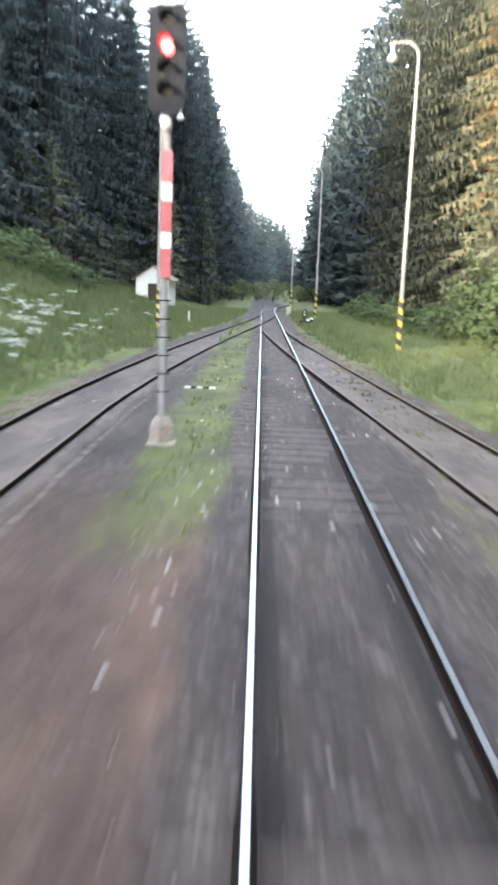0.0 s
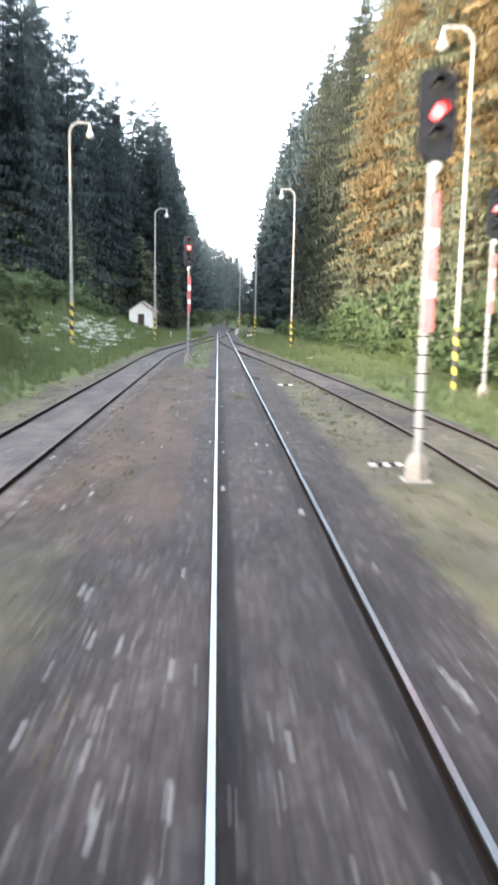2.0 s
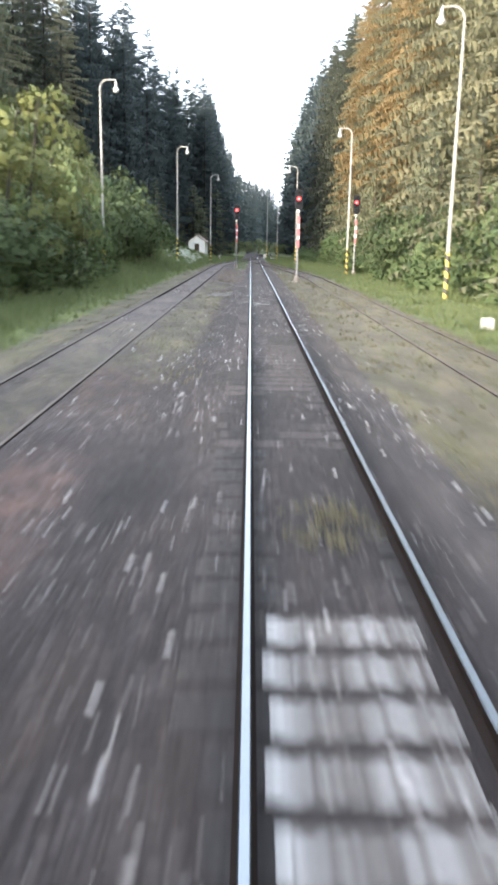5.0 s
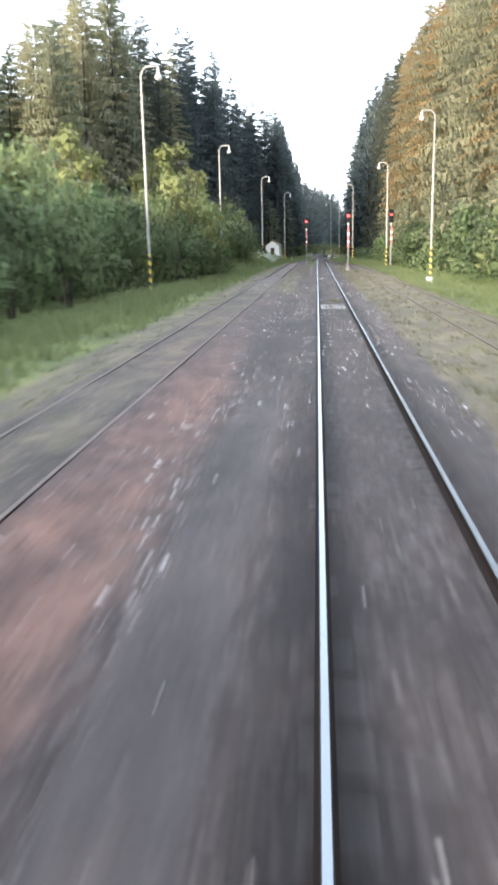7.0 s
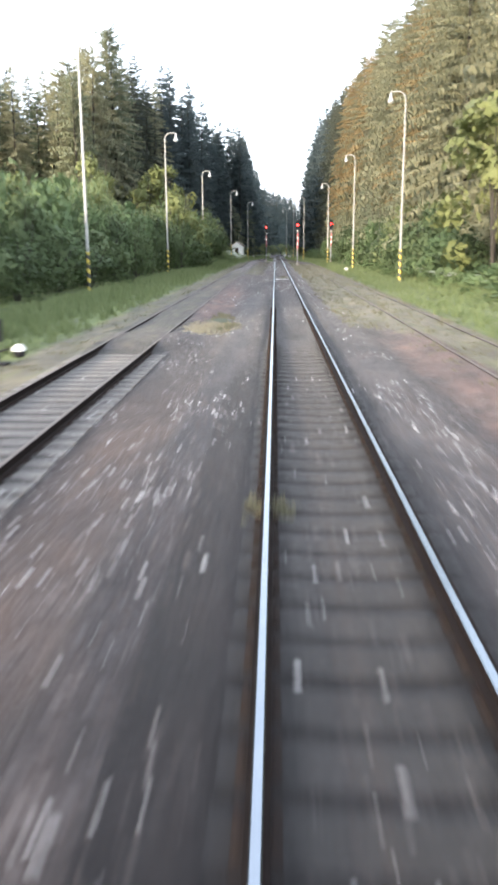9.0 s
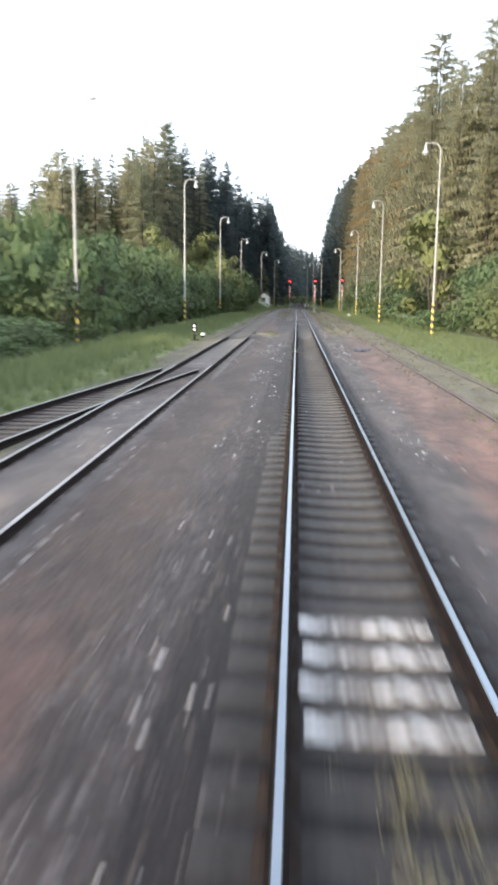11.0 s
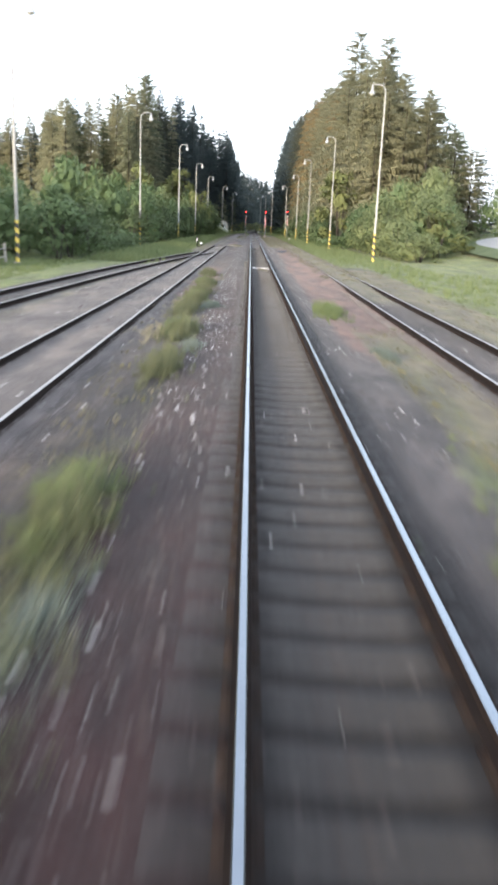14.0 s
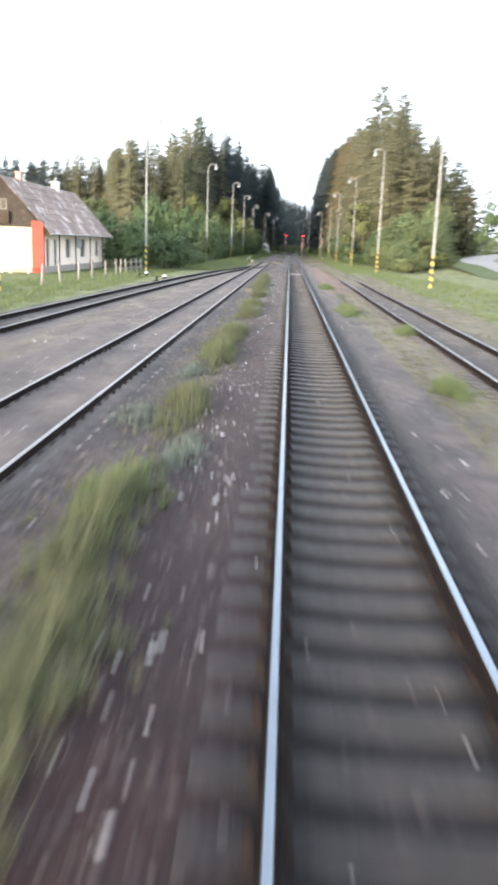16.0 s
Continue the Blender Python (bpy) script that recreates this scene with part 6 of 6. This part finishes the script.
def stone_heap(x, y):
    r = random.Random(41)
    hp = empty("stone_heap", pose(x, y, float(land(x, y))), "small heap of bluish-grey stones on reddish gravel", "stones")
    for k in range(14):
        bm = bmesh.new()
        bmesh.ops.create_icosphere(bm, subdivisions=1, radius=0.12)
        for p in bm.verts:
            p.co *= r.uniform(0.7, 1.2)
        o = part("stone", bm, M_BLUESTONE, hp)
        o.matrix_basis = pose(r.gauss(0, 0.22), r.gauss(0, 0.3), 0.05 + r.uniform(0, 0.08), r.uniform(0, 90), 0, r.uniform(0, 360))


stone_heap(3.1, -149.8)


def fence():
    fc = empty("fence", Matrix(), "weathered grey wooden post fence before the house", "fence")
    posts = [(-16.6 - 0.1 * (k % 2), -232.3 + 4.75 * k) for k in range(6)] + [(-16.7 + 0.16 * k, -206.6 + 1.9 * k) for k in range(5)]
    for k, (x, y) in enumerate(posts):
        bm = bmesh.new()
        h = 1.15 + 0.25 * random.random()
        lathe(bm, [(0.09, -0.3), (0.085, h), (0.03, h + 0.07)], 7)
        o = part("post", bm, M_WOOD_GREY, fc)
        o.matrix_basis = pose(x, y, float(land(x, y)), random.uniform(-4, 4), random.uniform(-4, 4), 0)
    for (x0, y0), (x1, y1) in zip(posts[6:], posts[7:]):
        for zz in (0.45, 0.95):
            bm = bmesh.new()
            tube(bm, [(x0 + 0.05, y0, zz + float(land(x0, y0))), (x1 + 0.05, y1, zz + float(land(x1, y1)) + 0.04)], [0.045, 0.04], 6)
            part("rail_bar", bm, M_WOOD_GREY, fc)


fence()


def bench(x, y, turn):
    bn = empty("garden_bench", pose(x, y, float(land(x, y)), 0, 0, turn), "white garden bench before the yellow gable wall", "bench")
    bm = bmesh.new()
    for k in range(3):
        box(bm, (-0.9, -0.22 + 0.16 * k, 0.42), (0.9, -0.1 + 0.16 * k, 0.46), 0.008)
    part("seat", bm, M_WHITE, bn)
    bm = bmesh.new()
    for k in range(2):
        box(bm, (-0.9, 0.24, 0.6 + 0.18 * k), (0.9, 0.28, 0.72 + 0.18 * k), 0.008)
    part("backrest", bm, M_WHITE, bn)
    for sx in (-0.75, 0.75):
        for sy in (-0.18, 0.2):
            bm = bmesh.new()
            box(bm, (sx - 0.03, sy - 0.03, -0.05), (sx + 0.03, sy + 0.03, 0.42 if sy < 0 else 0.9))
            part("leg", bm, M_WHITE, bn)


bench(-23.2, -216.4, 0)
bench(-25.4, -216.6, 5)


def satellite_dish():
    ds = empty("satellite_dish", pose(-21.78, -202.6, 2.35, 0, 0, 62), "pale grey satellite dish on the house wall", "satellite dish")
    bm = bmesh.new()
    n, rings = 18, []
    for k in range(5):
        r = 0.5 * k / 4
        rings.append([bm.verts.new((r * math.cos(2 * math.pi * i / n), -0.25 + 0.45 * r * r, r * math.sin(2 * math.pi * i / n))) for i in range(n)] if k else [bm.verts.new((0, -0.25, 0))])
    for i in range(n):
        bm.faces.new((rings[0][0], rings[1][i], rings[1][(i + 1) % n]))
    for a, b_ in zip(rings[1:], rings[2:]):
        for i in range(n):
            bm.faces.new((a[i], b_[i], b_[(i + 1) % n], a[(i + 1) % n])).smooth = True
    bmesh.ops.solidify(bm, geom=bm.faces[:], thickness=0.02)
    part("reflector", bm, M_WHITE, ds)
    bm = bmesh.new()
    tube(bm, [(0, 0.1, -0.4), (0, -0.2, -0.42), (0, -0.62, -0.05)], [0.02, 0.015, 0.015], 6)
    tube(bm, [(0, 0.0, -0.1), (0, -0.24, 0)], [0.03, 0.03], 6)
    part("arm", bm, M_GALV, ds)


satellite_dish()


def road():
    knots = np.array([(31, -270), (28, -240), (26.2, -210), (25.9, -182), (27, -162), (29.2, -147), (34, -135.5), (44, -128), (62, -123)], float)
    s = np.linspace(0, len(knots) - 1, 81)
    raw = np.stack([np.interp(s, np.arange(len(knots)), knots[:, j]) for j in (0, 1)], 1)
    for k in range(6):
        raw[2:-2] = (raw[:-4] + raw[1:-3] + raw[2:-2] + raw[3:-1] + raw[4:]) / 5
    pts = [tuple(p) for p in raw[::2]]
    bm = bmesh.new()
    prev = None
    for i, (x, y) in enumerate(pts):
        p, q = pts[max(i - 1, 0)], pts[min(i + 1, 40)]
        d = Vector((q[0] - p[0], q[1] - p[1], 0)).normalized()
        nrm = Vector((d.y, -d.x, 0))
        z = max(float(land(x, y)), float(land(x + 3 * nrm.x, y + 3 * nrm.y))) + 0.06
        row = [bm.verts.new(Vector((x, y, z)) + nrm * u + Vector((0, 0, w))) for u, w in ((-4.4, -0.7), (-2.6, 0.0), (0, 0.04), (2.6, 0.0), (4.4, -0.7))]
        if prev:
            for j in range(4):
                bm.faces.new((prev[j], prev[j + 1], row[j + 1], row[j])).material_index = 1 if j in (0, 3) else 0
        prev = row
    bmesh.ops.recalc_face_normals(bm, faces=bm.faces)
    tagged(part("road", bm, [M_ASPHALT, M_GRASS], None), "pale grey country road curving behind the thicket", "road", kind="structure")


road()


# flat blotchy white planks make the white patches between the rails
def white_planks():
    r = random.Random(31)
    for y0, y1 in WHITE_SPOTS:
        for k in range(int((y1 - y0) / 0.61) + 1):
            a, w = (r.uniform(-0.6, -0.25), r.uniform(0.45, 0.8)) if y0 > -60 else (-0.62, 1.2)
            bm = bmesh.new()
            box(bm, (a, -0.1, -0.185), (min(a + w, 0.58), 0.1, -0.15), 0.008)
            o = part("whitened_plank", bm, M_WHITE_PLANK, TRACKS[0][0][0], "blotchy white plank between the rails")
            o.matrix_basis = pose(0.02 * (-1) ** k, y0 + 0.61 * k, 0, 0, 0, 0.8 * (-1) ** k)


white_planks()


# ---- single sleepers, last ----
for (track, ys), f, drop, kind in TRACKS:
    for y in ys:
        o = new("sleeper", kind(y))
        o.parent = track
        o.matrix_basis = pose(f(y) + random.uniform(-0.015, 0.015), y, -drop - random.uniform(0, 0.008), 0, 0, -math.degrees(heading(f, y)) + random.uniform(-0.4, 0.4))
